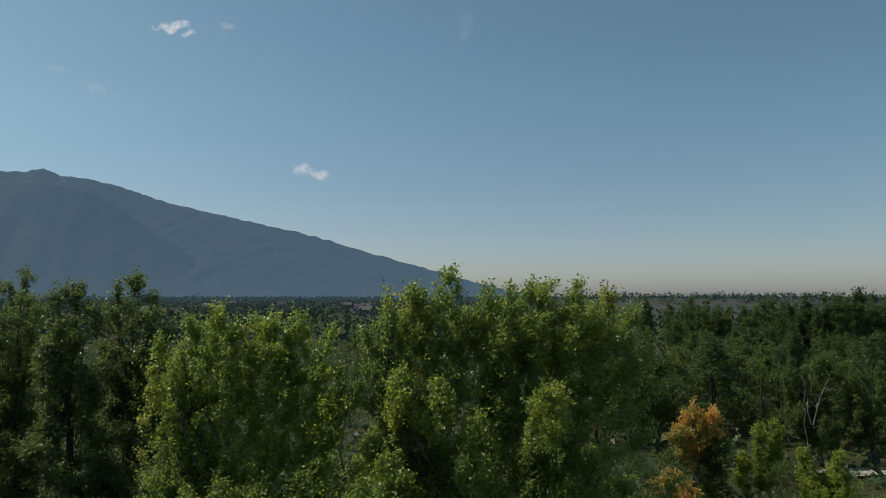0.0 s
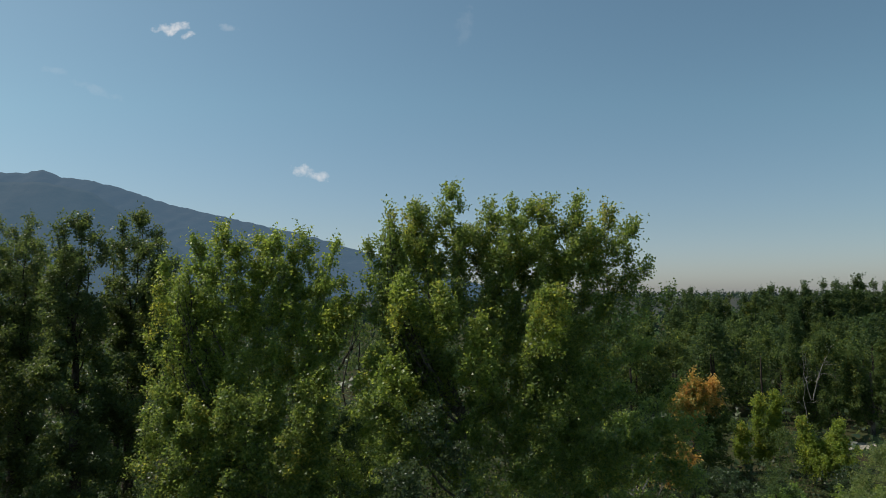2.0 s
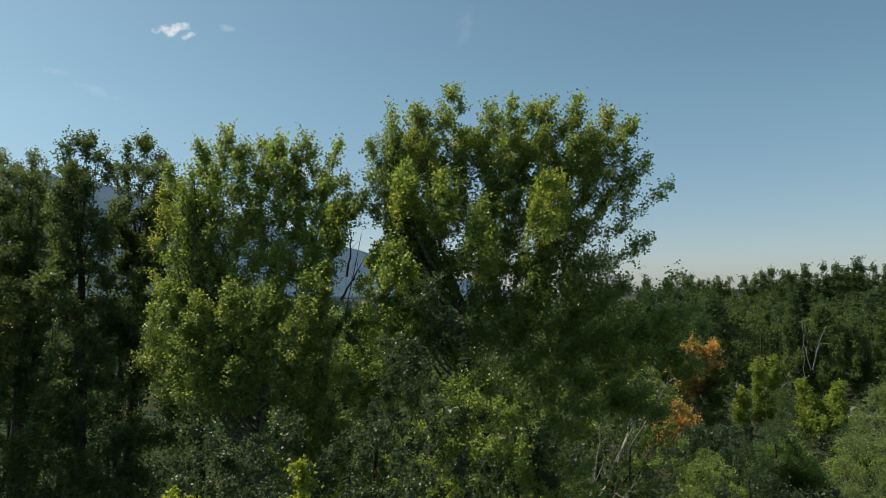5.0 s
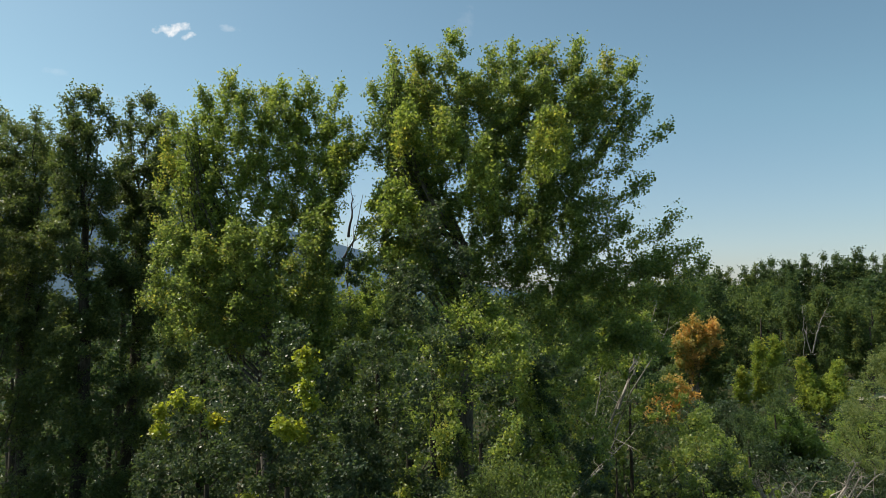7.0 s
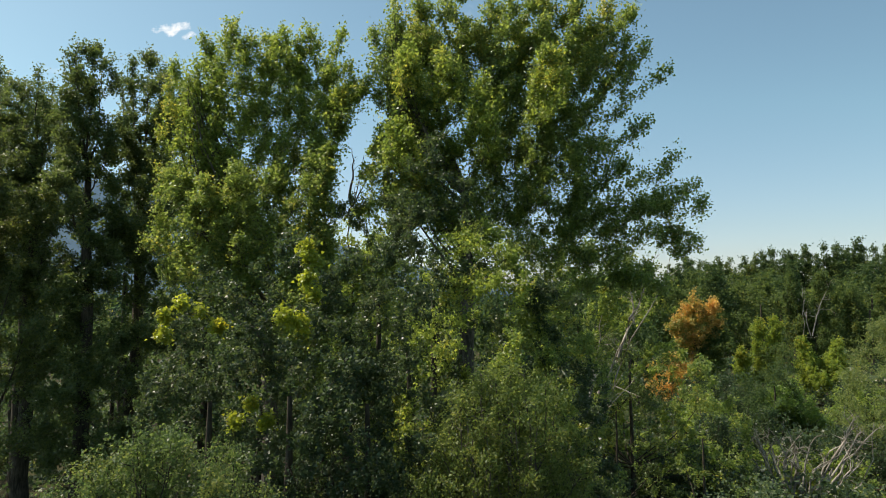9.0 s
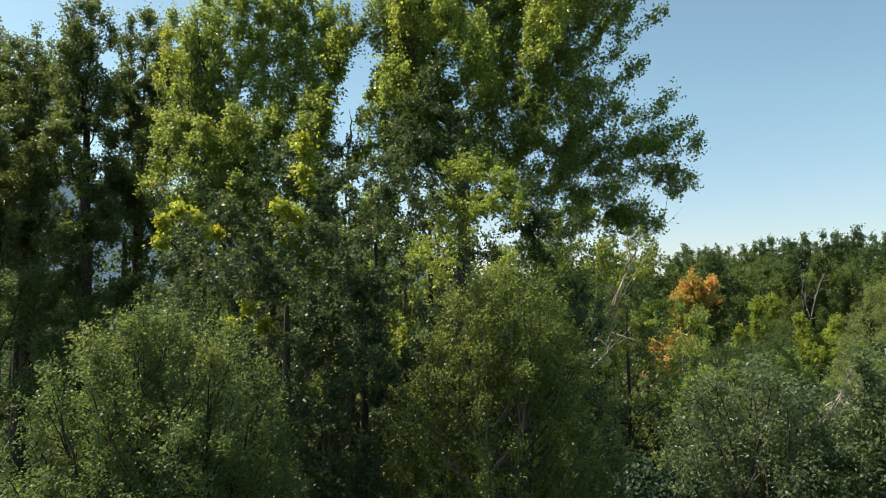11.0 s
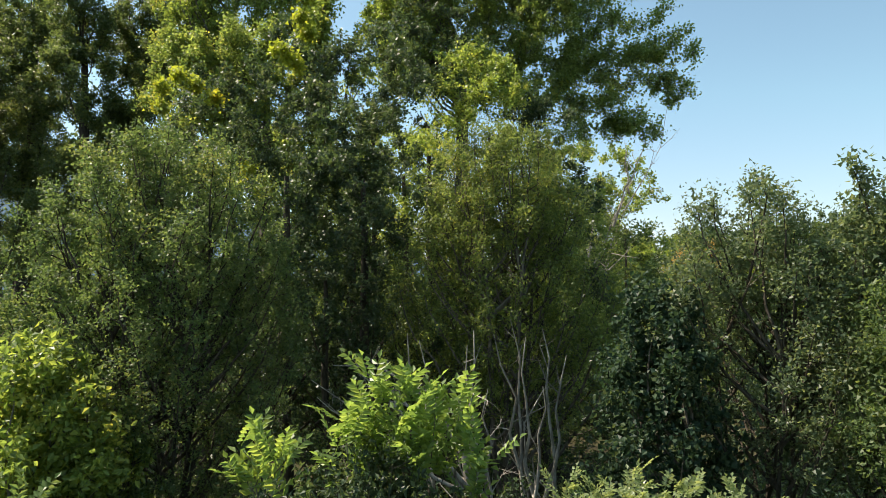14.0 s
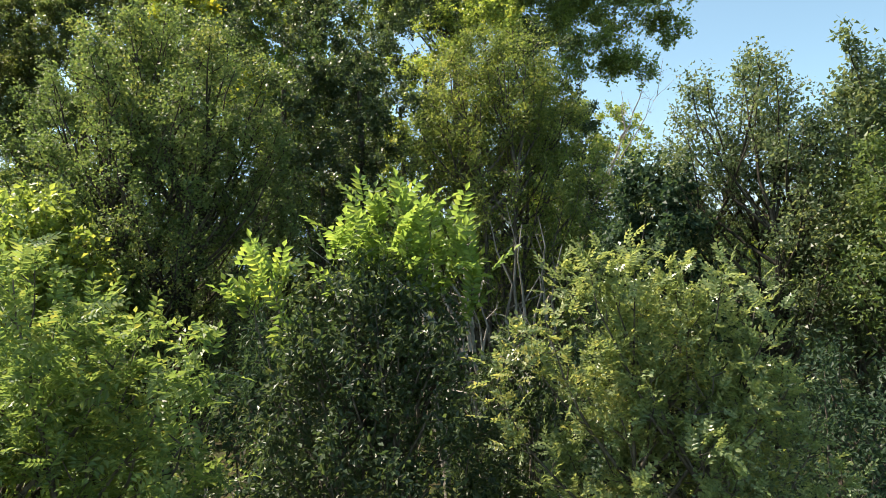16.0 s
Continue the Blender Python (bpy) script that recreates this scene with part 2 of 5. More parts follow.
def chips(rng, at, axis, length, width):
    """Small leaves of the farther crowns: three-cornered."""
    n = len(at)
    axis = unit(axis)
    side = unit(np.cross(axis, unit(rng.normal(size=(n, 3)) + np.array([0, 0, 0.9]))))
    L = (length * rng.uniform(0.7, 1.25, n))[:, None]
    W = L * (width / length) * 0.55
    return np.stack([at + side * W + axis * L * 0.2, at + axis * L, at - side * W + axis * L * 0.2], 1).reshape(-1, 3)


def blades(rng, at, axis, length, width, droop=0.25):
    """Leaf blades: four-cornered, folded along the rib."""
    n = len(at)
    axis = unit(axis)
    side = unit(np.cross(axis, unit(rng.normal(size=(n, 3)) + np.array([0, 0, 0.9]))))
    up = np.cross(side, axis)
    L = (length * rng.uniform(0.7, 1.25, n))[:, None]
    W = L * (width / length) * 0.5
    mid = at + axis * L * 0.42
    v = np.stack([at, mid + side * W + up * W * 0.35, at + axis * L - up * L * droop * 0.3, mid - side * W + up * W * 0.35], 1)
    return v.reshape(-1, 3)


def tube(points, radii, sides=6):
    """A tapered limb along points: corners and four-sided faces."""
    p, r = np.asarray(points, float), np.asarray(radii, float)
    t = unit(np.gradient(p, axis=0))
    ref = np.where(np.abs(t[:, 2:3]) > 0.9, np.array([[1.0, 0, 0]]), np.array([[0, 0, 1.0]]))
    a = unit(np.cross(t, ref))
    b = np.cross(t, a)
    ang = np.linspace(0, 2 * np.pi, sides, endpoint=False)
    ring = p[:, None] + r[:, None, None] * (np.cos(ang)[None, :, None] * a[:, None] + np.sin(ang)[None, :, None] * b[:, None])
    i, j = np.meshgrid(np.arange(len(p) - 1), np.arange(sides), indexing="ij")
    k = (j + 1) % sides
    f = np.stack([i * sides + j, i * sides + k, (i + 1) * sides + k, (i + 1) * sides + j], -1).reshape(-1, 4)
    return ring.reshape(-1, 3), f


def joined(tubes):
    vs, fs, at = [], [], 0
    for v, f in tubes:
        vs.append(v), fs.append(f + at)
        at += len(v)
    return np.concatenate(vs), np.concatenate(fs)


def bezier(a, c, b, s):
    s = np.asarray(s)[:, None]
    return (1 - s) ** 2 * a + 2 * s * (1 - s) * c + s ** 2 * b


def dome(rng, rx, ry, z0, z1, n, r, point=0.5):
    """Tips of n boughs over a crown between the heights z0 and z1; point: 0 flat-topped, 1 pointed."""
    tips = []
    for k in range(n):
        q = (k + 0.5) / n
        h = q ** 0.8
        w = (1 - h ** (2.2 - point)) ** 0.6 * rng.uniform(0.72, 1.0)
        a = k * 2.4 + rng.uniform(-0.5, 0.5)
        tips.append((rx * w * math.cos(a), ry * w * math.sin(a), z0 + (z1 - z0) * min(1.0, h + rng.uniform(-0.05, 0.05)), r * rng.uniform(0.75, 1.2)))
    return tips


def heap(seed, x, y, z, rx, ry, rz, n, r):
    """Tips of n boughs that fill a rounded mass of foliage, more of them near its outside."""
    rng = np.random.default_rng(seed)
    d = unit(rng.normal(size=(n, 3))) * (rng.uniform(0.12, 1, (n, 1)) ** 0.4)
    return [(x + rx * a, y + ry * b, z + rz * c, r * rng.uniform(0.8, 1.2)) for a, b, c in d]


def plume(seed, foot, tip, r, n, deep=1.25, spread=0.43):
    """Tips of n boughs that fill an upright plume of foliage from its foot to its pointed tip."""
    rng = np.random.default_rng(seed)
    a, b = np.array(foot, float), np.array(tip, float)
    out = [(*b, spread * 0.75)]
    for k in range(n):
        q = 0.08 + 0.88 * ((k + rng.uniform(0, 1)) / n) ** 0.85
        w = r * min(1.0, 0.4 + 1.5 * q) * max(0.0, 1.06 - q) ** 0.5 * math.sqrt(rng.uniform(0.1, 1.0))
        t = rng.uniform(0, 2 * math.pi)
        p = a + (b - a) * q + np.array([w * math.cos(t), deep * w * math.sin(t), rng.uniform(-0.2, 0.2)])
        out.append((*p, spread * rng.uniform(0.8, 1.2) * (1.15 - 0.4 * q)))
    return out


def feather(rng, length, pairs, leaflet, width):
    """One feathered leaf along +x: leaflets in pairs on an arching rib, and the rib."""
    quads = []
    for k in range(2 * pairs + 1):
        q = 0.2 + 0.8 * (k // 2) / pairs
        rib = np.array([q * length, 0, -0.16 * length * q * q])
        side = 0 if k == 2 * pairs else (1 if k % 2 else -1)
        ln = leaflet * (1 - 0.35 * abs(q - 0.5)) * rng.uniform(0.85, 1.1)
        d = unit(np.array([0.55 if side else 1.0, side * 1.0, rng.uniform(-0.3, 0.15)]))
        w = unit(np.cross(d, [0, 0, 1])) * width * 0.5
        quads += [rib, rib + d * ln * 0.45 + w + [0, 0, width * 0.2], rib + d * ln - [0, 0, ln * 0.12], rib + d * ln * 0.45 - w + [0, 0, width * 0.2]]
    quads += [np.array([0, -0.003, 0]), np.array([0, 0.003, 0]), np.array([length, 0.001, -0.16 * length]), np.array([length, -0.001, -0.16 * length])]
    return np.array(quads)


def sprays(rng, at, axis, templates):
    """Feathered leaves set out at the given places and ways."""
    n = len(at)
    x = unit(axis)
    y = unit(np.cross(unit(rng.normal(size=(n, 3)) * 0.5 + np.array([0, 0, 1.0])), x))
    z = np.cross(x, y)
    t = np.stack(templates)[rng.integers(0, len(templates), n)] * rng.uniform(0.6, 1.15, n)[:, None, None]
    v = at[:, None] + t[..., 0:1] * x[:, None] + t[..., 1:2] * y[:, None] + t[..., 2:3] * z[:, None]
    return v.reshape(-1, 3)


def plant(name, label, category, base, tips, leaf, bark="grey", trunk=0.2, fork=(0.3, 0.7), lean=(0, 0), dense=18, per=12, subs=3.2,
          size=(0.072, 0.064), twig=0.34, rise=0.5, start=0.2, group="", seed=1, accents=(), stems=1, droop=0.25, hang=0.25, bare=(), feathered=None, singles=0, tint="yellow", blade=False, first=0, taper=0.5, loose=0.6, shoot=None):
    """A tree or shrub: a tapered trunk (or several stems), boughs that run to the given tips (x, y, z, spread, from the base),
    and a crown of single leaves set along twigs round every bough."""
    rng = np.random.default_rng(seed)
    shoot = rise if shoot is None else shoot
    thing = tagged(new(name), label, category, group)
    thing.matrix_world = pose(*base)
    top = max(t[2] for t in tips)
    lo, hi = fork[0] * top, fork[1] * top
    head = np.array([lean[0], lean[1], hi])

    def on_trunk(z):
        q = z / hi
        return head * np.array([q ** 1.4, q ** 1.4, q])

    woods, kinds_me = [], []
    for k in range(stems):
        zs = np.linspace(-0.15 / hi, 1, 7)
        if stems == 1:
            pts = np.array([on_trunk(max(q, 0) * hi) + np.array([0, 0, min(q, 0) * hi]) for q in zs])
        else:
            a = 2.4 * k + seed
            spread = np.array([math.cos(a), math.sin(a), 0]) * (0.1 + 0.05 * top)
            pts = np.array([on_trunk(max(q, 0) * hi) + spread * (0.3 + max(q, 0) * 1.1) + np.array([0, 0, min(q, 0) * hi]) for q in zs])
        pts[1:-1, :2] += rng.normal(size=(5, 2)) * trunk * 0.25
        rad = trunk * (1 if stems == 1 else 0.6) * np.array([1.5, 1.05, 0.92, 0.8, 0.68, 0.55, 0.36])
        v, f = tube(pts, rad, 10)
        part("trunk" if stems == 1 else "stem", mesh_of("trunk", v, f, 4, BARK[bark], True), thing)
        woods.append(pts)
    at, way, tinted = [], [], []
    # places on the wood grown so far: where it is, its heading, its thickness and the limb it belongs to
    node_p, node_d, node_r, node_o = [], [], [], []
    limb_tubes = []
    order = list(range(len(tips)))
    main = len(tips) if stems > 1 else min(first or max(5, len(tips) // 3), len(tips))
    late = order[main:]
    late.sort(key=lambda k: math.hypot(tips[k][0] - lean[0], tips[k][1] - lean[1]) + 0.5 * abs(tips[k][2] - hi))
    for k in order[:main] + late:
        tip = tips[k]
        b, R = np.array(tip[:3]), tip[3]
        owner = len(limb_tubes)
        if k < main:
            out = math.hypot(b[0] - lean[0], b[1] - lean[1])
            z = min(hi, max(lo, b[2] - out * (0.55 + rise) - 1.5 * R))
            z = min(z, b[2] - 0.1) if b[2] > 0.3 else 0.1
            a = on_trunk(max(z, 0.05))
            if stems > 1:
                w = woods[k % stems]
                a = np.array([np.interp(z, w[:, 2], w[:, 0]), np.interp(z, w[:, 2], w[:, 1]), z])
            bow = min(0.95, 0.6 + 0.32 * rise)
            c = np.array([a[0] + (b[0] - a[0]) * bow, a[1] + (b[1] - a[1]) * bow, a[2] + (b[2] - a[2]) * (0.6 - 0.25 * rise)])
            r_top = trunk * 0.5
        else:
            p = np.array(node_p)
            gap = b - p
            cost = np.linalg.norm(gap, axis=1) + 1.1 * np.maximum(0, 0.3 * np.linalg.norm(gap[:, :2], axis=1) - gap[:, 2])
            j = int(np.argmin(cost))
            a, owner, r_top = p[j], node_o[j], node_r[j] * 0.8
            c = a + node_d[j] * np.linalg.norm(b - a) * 0.35 + (b - a) * 0.2 + np.array([0, 0, 0.05 * rise])
        span = np.linalg.norm(b - a)
        s = np.linspace(0, 0.97, 7)
        pts = bezier(a, c, b, s)
        pts[1:-1] += rng.normal(size=(5, 3)) * span * 0.012
        r0 = max(0.006, min(r_top, 0.008 + 0.0085 * span))
        thin = slice(None) if k < main else slice(None, None, 2)
        limbs = [tube(pts[thin], (r0 * (1 - 0.85 * s))[thin], 6 if k < main else 4)]
        for q in (0.3, 0.5, 0.7, 0.9):
            node_p.append(bezier(a, c, b, [q])[0]), node_d.append(unit(b - a)), node_r.append(r0 * (1 - 0.85 * q)), node_o.append(owner)
        # side branches, twigs on them, and leaves on the twigs
        begin = (0.6 if feathered else 0.88 if tint == "yellow" else start) if k in accents else start
        m = max(4, int(span * (1 - begin) * subs))
        q = begin + (0.97 - begin) * (np.arange(m) + rng.uniform(0.1, 0.9, m)) / m
        prof = np.minimum(1, 0.45 + (q - begin) / max(0.02, 0.3 * (1 - begin)) * 0.55) * np.clip(1.08 - q, 0.06, 1) ** taper
        core = bezier(a, c, b, q)
        tan = unit(bezier(a, c, b, np.minimum(q + 0.02, 1.0)) - bezier(a, c, b, q - 0.02))
        ring = rng.normal(size=(m, 3))
        ring = unit(ring - tan * np.sum(ring * tan, 1, keepdims=True))
        d = unit(ring + tan * 0.45 + np.array([0, 0, shoot * 0.8]) + rng.normal(size=(m, 3)) * 0.15)
        l = np.maximum(R * prof * rng.uniform(0.7, 1.25, m), 0.12)
        core, d, l = np.vstack([core, pts[-2]]), np.vstack([d, unit(b - pts[-2])]), np.append(l, np.linalg.norm(b - pts[-2]))
        for j in range(m):
            line, thick = [core[j], core[j] + d[j] * l[j] * 0.5 + [0, 0, -0.03 * l[j]], core[j] + d[j] * l[j]], [r0 * 0.35 * (1 - 0.6 * q[j]) + 0.004, r0 * 0.2 + 0.003, 0.003]
            keep_bend = slice(None) if stems > 1 else slice(None, None, 2)
            limbs.append(tube(line[keep_bend], thick[keep_bend], 3))
        if owner == len(limb_tubes):
            limb_tubes.append([])
        limb_tubes[owner] += limbs
        if k in bare:
            continue
        reps = np.maximum(3, (l * dense * (1.7 if k in accents and tint == "yellow" else 1.0)).astype(int))
        own = np.repeat(np.arange(m + 1), reps)
        n = len(own)
        u = rng.uniform(0.2, 1.0, n)
        foot = core[own] + d[own] * (l[own] * u)[:, None]
        td = unit(d[own] * 0.55 + rng.normal(size=(n, 3)) * 0.55 + np.array([0, 0, shoot * 0.4]))
        L = (0.7 if k in accents and tint == "yellow" else 1.0) * twig * rng.uniform(0.5, 1.25, n)
        w = rng.uniform(0.0, 1, (n, per))
        pos = foot[:, None] + td[:, None] * (L[:, None] * w)[..., None]
        pos = pos + rng.normal(size=pos.shape) * size[0] * loose
        ax = td[:, None] * 0.5 + rng.normal(size=pos.shape) * 0.8 + np.array([0, 0, -hang])
        if k in accents:
            tinted.append((pos.reshape(-1, 3), ax.reshape(-1, 3)))
        else:
            at.append(pos.reshape(-1, 3)), way.append(ax.reshape(-1, 3))
    for limbs in limb_tubes:
        lv, lf = joined(limbs)
        part("limb", mesh_of("limb", lv, lf, 4, BARK[bark], True), thing)
    for tag, pairs in (("crown", list(zip(at, way))), ("turning_or_tinted_leaves", tinted)):
        if pairs:
            kind = leaf if tag == "crown" else tint
            p, w = np.concatenate([x[0] for x in pairs]), np.concatenate([x[1] for x in pairs])
            if feathered:
                w = unit(w) + np.array([0, 0, 0.45])
                kinds = [feather(rng, *feathered) for _ in range(4)]
                first = np.argsort(-p[:, 2])[:singles]
                kinds_me.clear()
                for me in [mesh_of("leaf", q, np.arange(len(q)), 4, LEAF[kind]) for q in kinds]:
                    kinds_me.append(me)
                for j in first:
                    one = part("leaf", kinds_me[j % 4], thing)
                    one.matrix_basis = Matrix.Translation(Vector(p[j])) @ Vector(w[j]).to_track_quat("X", "Z").to_matrix().to_4x4() @ pose(0, 0, 0, rng.uniform(-40, 40))
                keep = np.ones(len(p), bool)
                keep[first] = False
                v = sprays(rng, p[keep], w[keep], kinds)
            elif blade:
                v = blades(rng, p, w, size[0], size[1], droop)
            else:
                v = chips(rng, p, w, size[0], size[1])
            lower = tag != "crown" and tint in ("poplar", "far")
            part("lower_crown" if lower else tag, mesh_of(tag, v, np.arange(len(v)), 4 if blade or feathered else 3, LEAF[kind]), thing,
                 "" if tag == "crown" else "duller green lower leaves" if lower else "yellow-green leaves, turning or brightened as if sunlit", "stuff")
    return thing


def deadwood(name, label, category, base, limbs, radius=0.05, seed=1, twigs=5, bend=0.1, bark="dead"):
    """Bare leafless wood: each limb runs from its foot (x, y, z) to its tip (x, y, z), with forking twigs."""
    rng = np.random.default_rng(seed)
    thing = tagged(new(name), label, category)
    thing.matrix_world = pose(*base)
    for limb in limbs:
        a, b = np.array(limb[:3]), np.array(limb[3:6])
        span = np.linalg.norm(b - a)
        c = (a + b) / 2 + rng.normal(size=3) * span * bend + np.array([0, 0, span * bend])
        s = np.linspace(0, 1, 9)
        pts = bezier(a, c, b, s)
        pts[1:] += rng.normal(size=(8, 3)) * span * 0.012
        r = radius * min(1.0, 0.35 + span / 6)
        tubes = [tube(pts, r * (1.02 - 0.9 * s), 7)]
        for k in range(twigs):
            q = rng.uniform(0.3, 0.95)
            foot = np.array([np.interp(q, s, pts[:, i]) for i in range(3)])
            d = unit(unit(b - a) * 0.7 + rng.normal(size=3) * 0.6)
            ln = span * rng.uniform(0.12, 0.38) * (1.2 - q)
            mid = foot + d * ln * 0.5 + rng.normal(size=3) * ln * 0.1
            end = foot + d * ln + rng.normal(size=3) * ln * 0.15
            tubes.append(tube([foot, mid, end], [r * 0.4 * (1.1 - q) + 0.003, r * 0.25 * (1.1 - q) + 0.003, 0.002], 4))
            for _ in range(2):
                d2 = unit(d + rng.normal(size=3) * 0.6)
                tubes.append(tube([mid, mid + d2 * ln * 0.2, mid + d2 * ln * 0.45 + rng.normal(size=3) * ln * 0.05], [r * 0.18 * (1.1 - q) + 0.003, 0.003, 0.002], 3))
        v, f = joined(tubes)
        part("branch", mesh_of("branch", v, f, 4, BARK[bark], True), thing)
    return thing

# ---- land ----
# colour of the distance haze that far materials give off as emission
HAZE_GLOW = (0.36, 0.62, 0.90)
FAR_SOIL = ground_material("valley_floor", [(0.04, 0.05, 0.02), (0.07, 0.09, 0.035), (0.12, 0.11, 0.06), (0.2, 0.17, 0.12)], 0.01, HAZE_GLOW, 0.03)
# near-black slopes; their blue is distance haze painted on as emission
ROCK = ground_material("hazed_wooded_slope", [(0.004, 0.005, 0.004), (0.006, 0.007, 0.005), (0.009, 0.008, 0.006), (0.013, 0.011, 0.008)], 0.0022, (0.32, 0.60, 0.93), 0.21, 20)
ROCK_NEAR = ground_material("hazed_nearer_slope", [(0.004, 0.005, 0.004), (0.006, 0.007, 0.005), (0.01, 0.009, 0.006), (0.016, 0.013, 0.009)], 0.0025, (0.32, 0.60, 0.90), 0.202, 20)
BLUFF = ground_material("dry_bluff", [(0.03, 0.03, 0.018), (0.04, 0.038, 0.024), (0.055, 0.05, 0.032)], 0.02, HAZE_GLOW, 0.04)


def lumps(x, y, s):
    return noise.fractal(Vector((x / s, y / s, 3.1)), 1.0, 2.1, 4)


def sheet(name, xs, ys, height, material, smooth=True):
    v = np.array([(x, y, height(x, y)) for y in ys for x in xs])
    w = len(xs)
    f = np.array([(j * w + i, j * w + i + 1, (j + 1) * w + i + 1, (j + 1) * w + i) for j in range(len(ys) - 1) for i in range(w - 1)])
    return new(name, mesh_of(name, v, f, 4, material, smooth))


def spaced(a, b, n, power):
    q = np.linspace(-1, 1, n)
    return (a + b) / 2 + (b - a) / 2 * np.sign(q) * np.abs(q) ** power


def lie(x, y):
    near = 0.16 * lumps(x, y, 7) + 0.05 * lumps(x, y, 1.3)
    return near if math.hypot(x, y) < 120 else 0.0


ground = sheet("ground", spaced(-4900, 4900, 141, 4), np.concatenate([-np.geomspace(2500, 4, 26), np.linspace(-2, 40, 64), np.geomspace(43, 4950, 60)]), lie, SOIL)
tagged(ground, "dark soil with leaf litter under the trees", "ground", kind="structure")

RIDGE_X = [-4600, -3500, -2902, -2753, -2625, -2493, -2308, -2046, -1785, -1266, -823, -455, -70, 250, 600]
RIDGE_Z = [900, 850, 825, 814, 842, 792, 773, 702, 613, 494, 391, 280, 177, 85, 8]


def slope(x, y):
    q = (y - 2900) / 1300.0
    crest = float(np.interp(x, RIDGE_X, RIDGE_Z))
    if q > 1:
        return crest * (1 - (q - 1) * 0.9)
    spur = abs(lumps(x + 0.35 * (4200 - y), 900, 210)) * 0.9 + 0.35 * lumps(x, y, 130)
    fan = float(np.interp(x, [-4600, -2600, -300, 600], [150, 75, 10, 0])) * min(1, q * 2.2)
    return fan + (crest - fan) * q ** 1.35 + (1 - q) * q * 1.9 * crest * (0.24 * spur - 0.07) + (9 * lumps(x, y, 55) if q > 0.3 else 0)


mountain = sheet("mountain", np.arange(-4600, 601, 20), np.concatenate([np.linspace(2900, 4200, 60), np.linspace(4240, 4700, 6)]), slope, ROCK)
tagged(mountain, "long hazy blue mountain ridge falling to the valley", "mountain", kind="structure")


SPUR_X = [-2907, -2415, -2191, -1914, -1669, -1404, -1171]
SPUR_Z = [607, 632, 641, 582, 427, 252, 114]


def spur_slope(x, y):
    q = (y - 2750) / 750.0
    crest = float(np.interp(x, SPUR_X, SPUR_Z)) + 9 * lumps(x, y, 70)
    return crest * (q ** 1.25 if q <= 1 else 1 - (q - 1) * 1.2) + (1 - min(q, 1)) * q * 0.5 * crest * (abs(lumps(x + 0.4 * y, 300, 190)) - 0.3)


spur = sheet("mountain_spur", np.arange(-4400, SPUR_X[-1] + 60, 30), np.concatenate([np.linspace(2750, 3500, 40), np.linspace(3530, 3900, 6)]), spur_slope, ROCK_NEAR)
tagged(spur, "nearer hazy dark blue mountain spur", "mountain", kind="structure")


def rise_at(x, y):
    q = (y - 520) / 180.0
    return max(-1.0, 15.0 * min(1, max(0, q)) * float(np.interp(x, [60, 150, 420, 560], [0, 0.98, 1.0, 0.9])) * (1 if q < 1.8 else max(0, 2.8 - q)) + 1.0 * lumps(x, y, 60) - 0.3)


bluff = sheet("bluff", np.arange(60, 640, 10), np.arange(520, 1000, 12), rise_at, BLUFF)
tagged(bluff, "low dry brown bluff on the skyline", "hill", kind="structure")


# leaf tones with haze added as a glow, stronger farther off
def hazed_far_leaves(name, tone, air):
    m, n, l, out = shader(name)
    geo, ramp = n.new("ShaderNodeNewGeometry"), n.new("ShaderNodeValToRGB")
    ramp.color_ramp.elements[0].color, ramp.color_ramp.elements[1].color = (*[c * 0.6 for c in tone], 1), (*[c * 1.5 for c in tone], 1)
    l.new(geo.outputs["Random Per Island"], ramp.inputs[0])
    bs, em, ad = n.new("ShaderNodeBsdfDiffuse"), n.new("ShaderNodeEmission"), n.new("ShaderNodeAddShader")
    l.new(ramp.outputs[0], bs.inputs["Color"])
    em.inputs["Color"].default_value, em.inputs["Strength"].default_value = (*HAZE_GLOW, 1), air
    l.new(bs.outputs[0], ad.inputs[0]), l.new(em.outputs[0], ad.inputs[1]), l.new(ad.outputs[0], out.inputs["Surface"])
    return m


def woods(name, label, seed, count, near, far, spread, size, material, high=9.0, floor=None, x0=None):
    """A far wood: many small crowns, each a heap of leaf clumps, in one sheet."""
    rng = np.random.default_rng(seed)
    y = near * (far / near) ** rng.uniform(0, 1, count)
    x = rng.uniform(-spread, spread, count) * y if x0 is None else rng.uniform(x0[0], x0[1], count)
    base = np.array([floor(a, b) for a, b in zip(x, y)]) if floor else np.zeros(count)
    h = high * rng.uniform(0.55, 1.15, count)
    k = 12
    w = h * rng.uniform(0.3, 0.5, count)
    d = unit(rng.normal(size=(count, k, 3))) * rng.uniform(0.5, 1.0, (count, k, 1))
    d[..., 2] = np.abs(d[..., 2] + 0.2)
    pos = np.stack([x, y, base], -1)[:, None] + d * np.stack([w, w, h * 0.95], -1)[:, None]
    v = chips(rng, pos.reshape(-1, 3), (d + rng.normal(size=d.shape) * 0.6).reshape(-1, 3), size, size * 0.8)
    return tagged(new(name, mesh_of(name, v, np.arange(len(v)), 3, material)), label, "trees", kind="stuff")


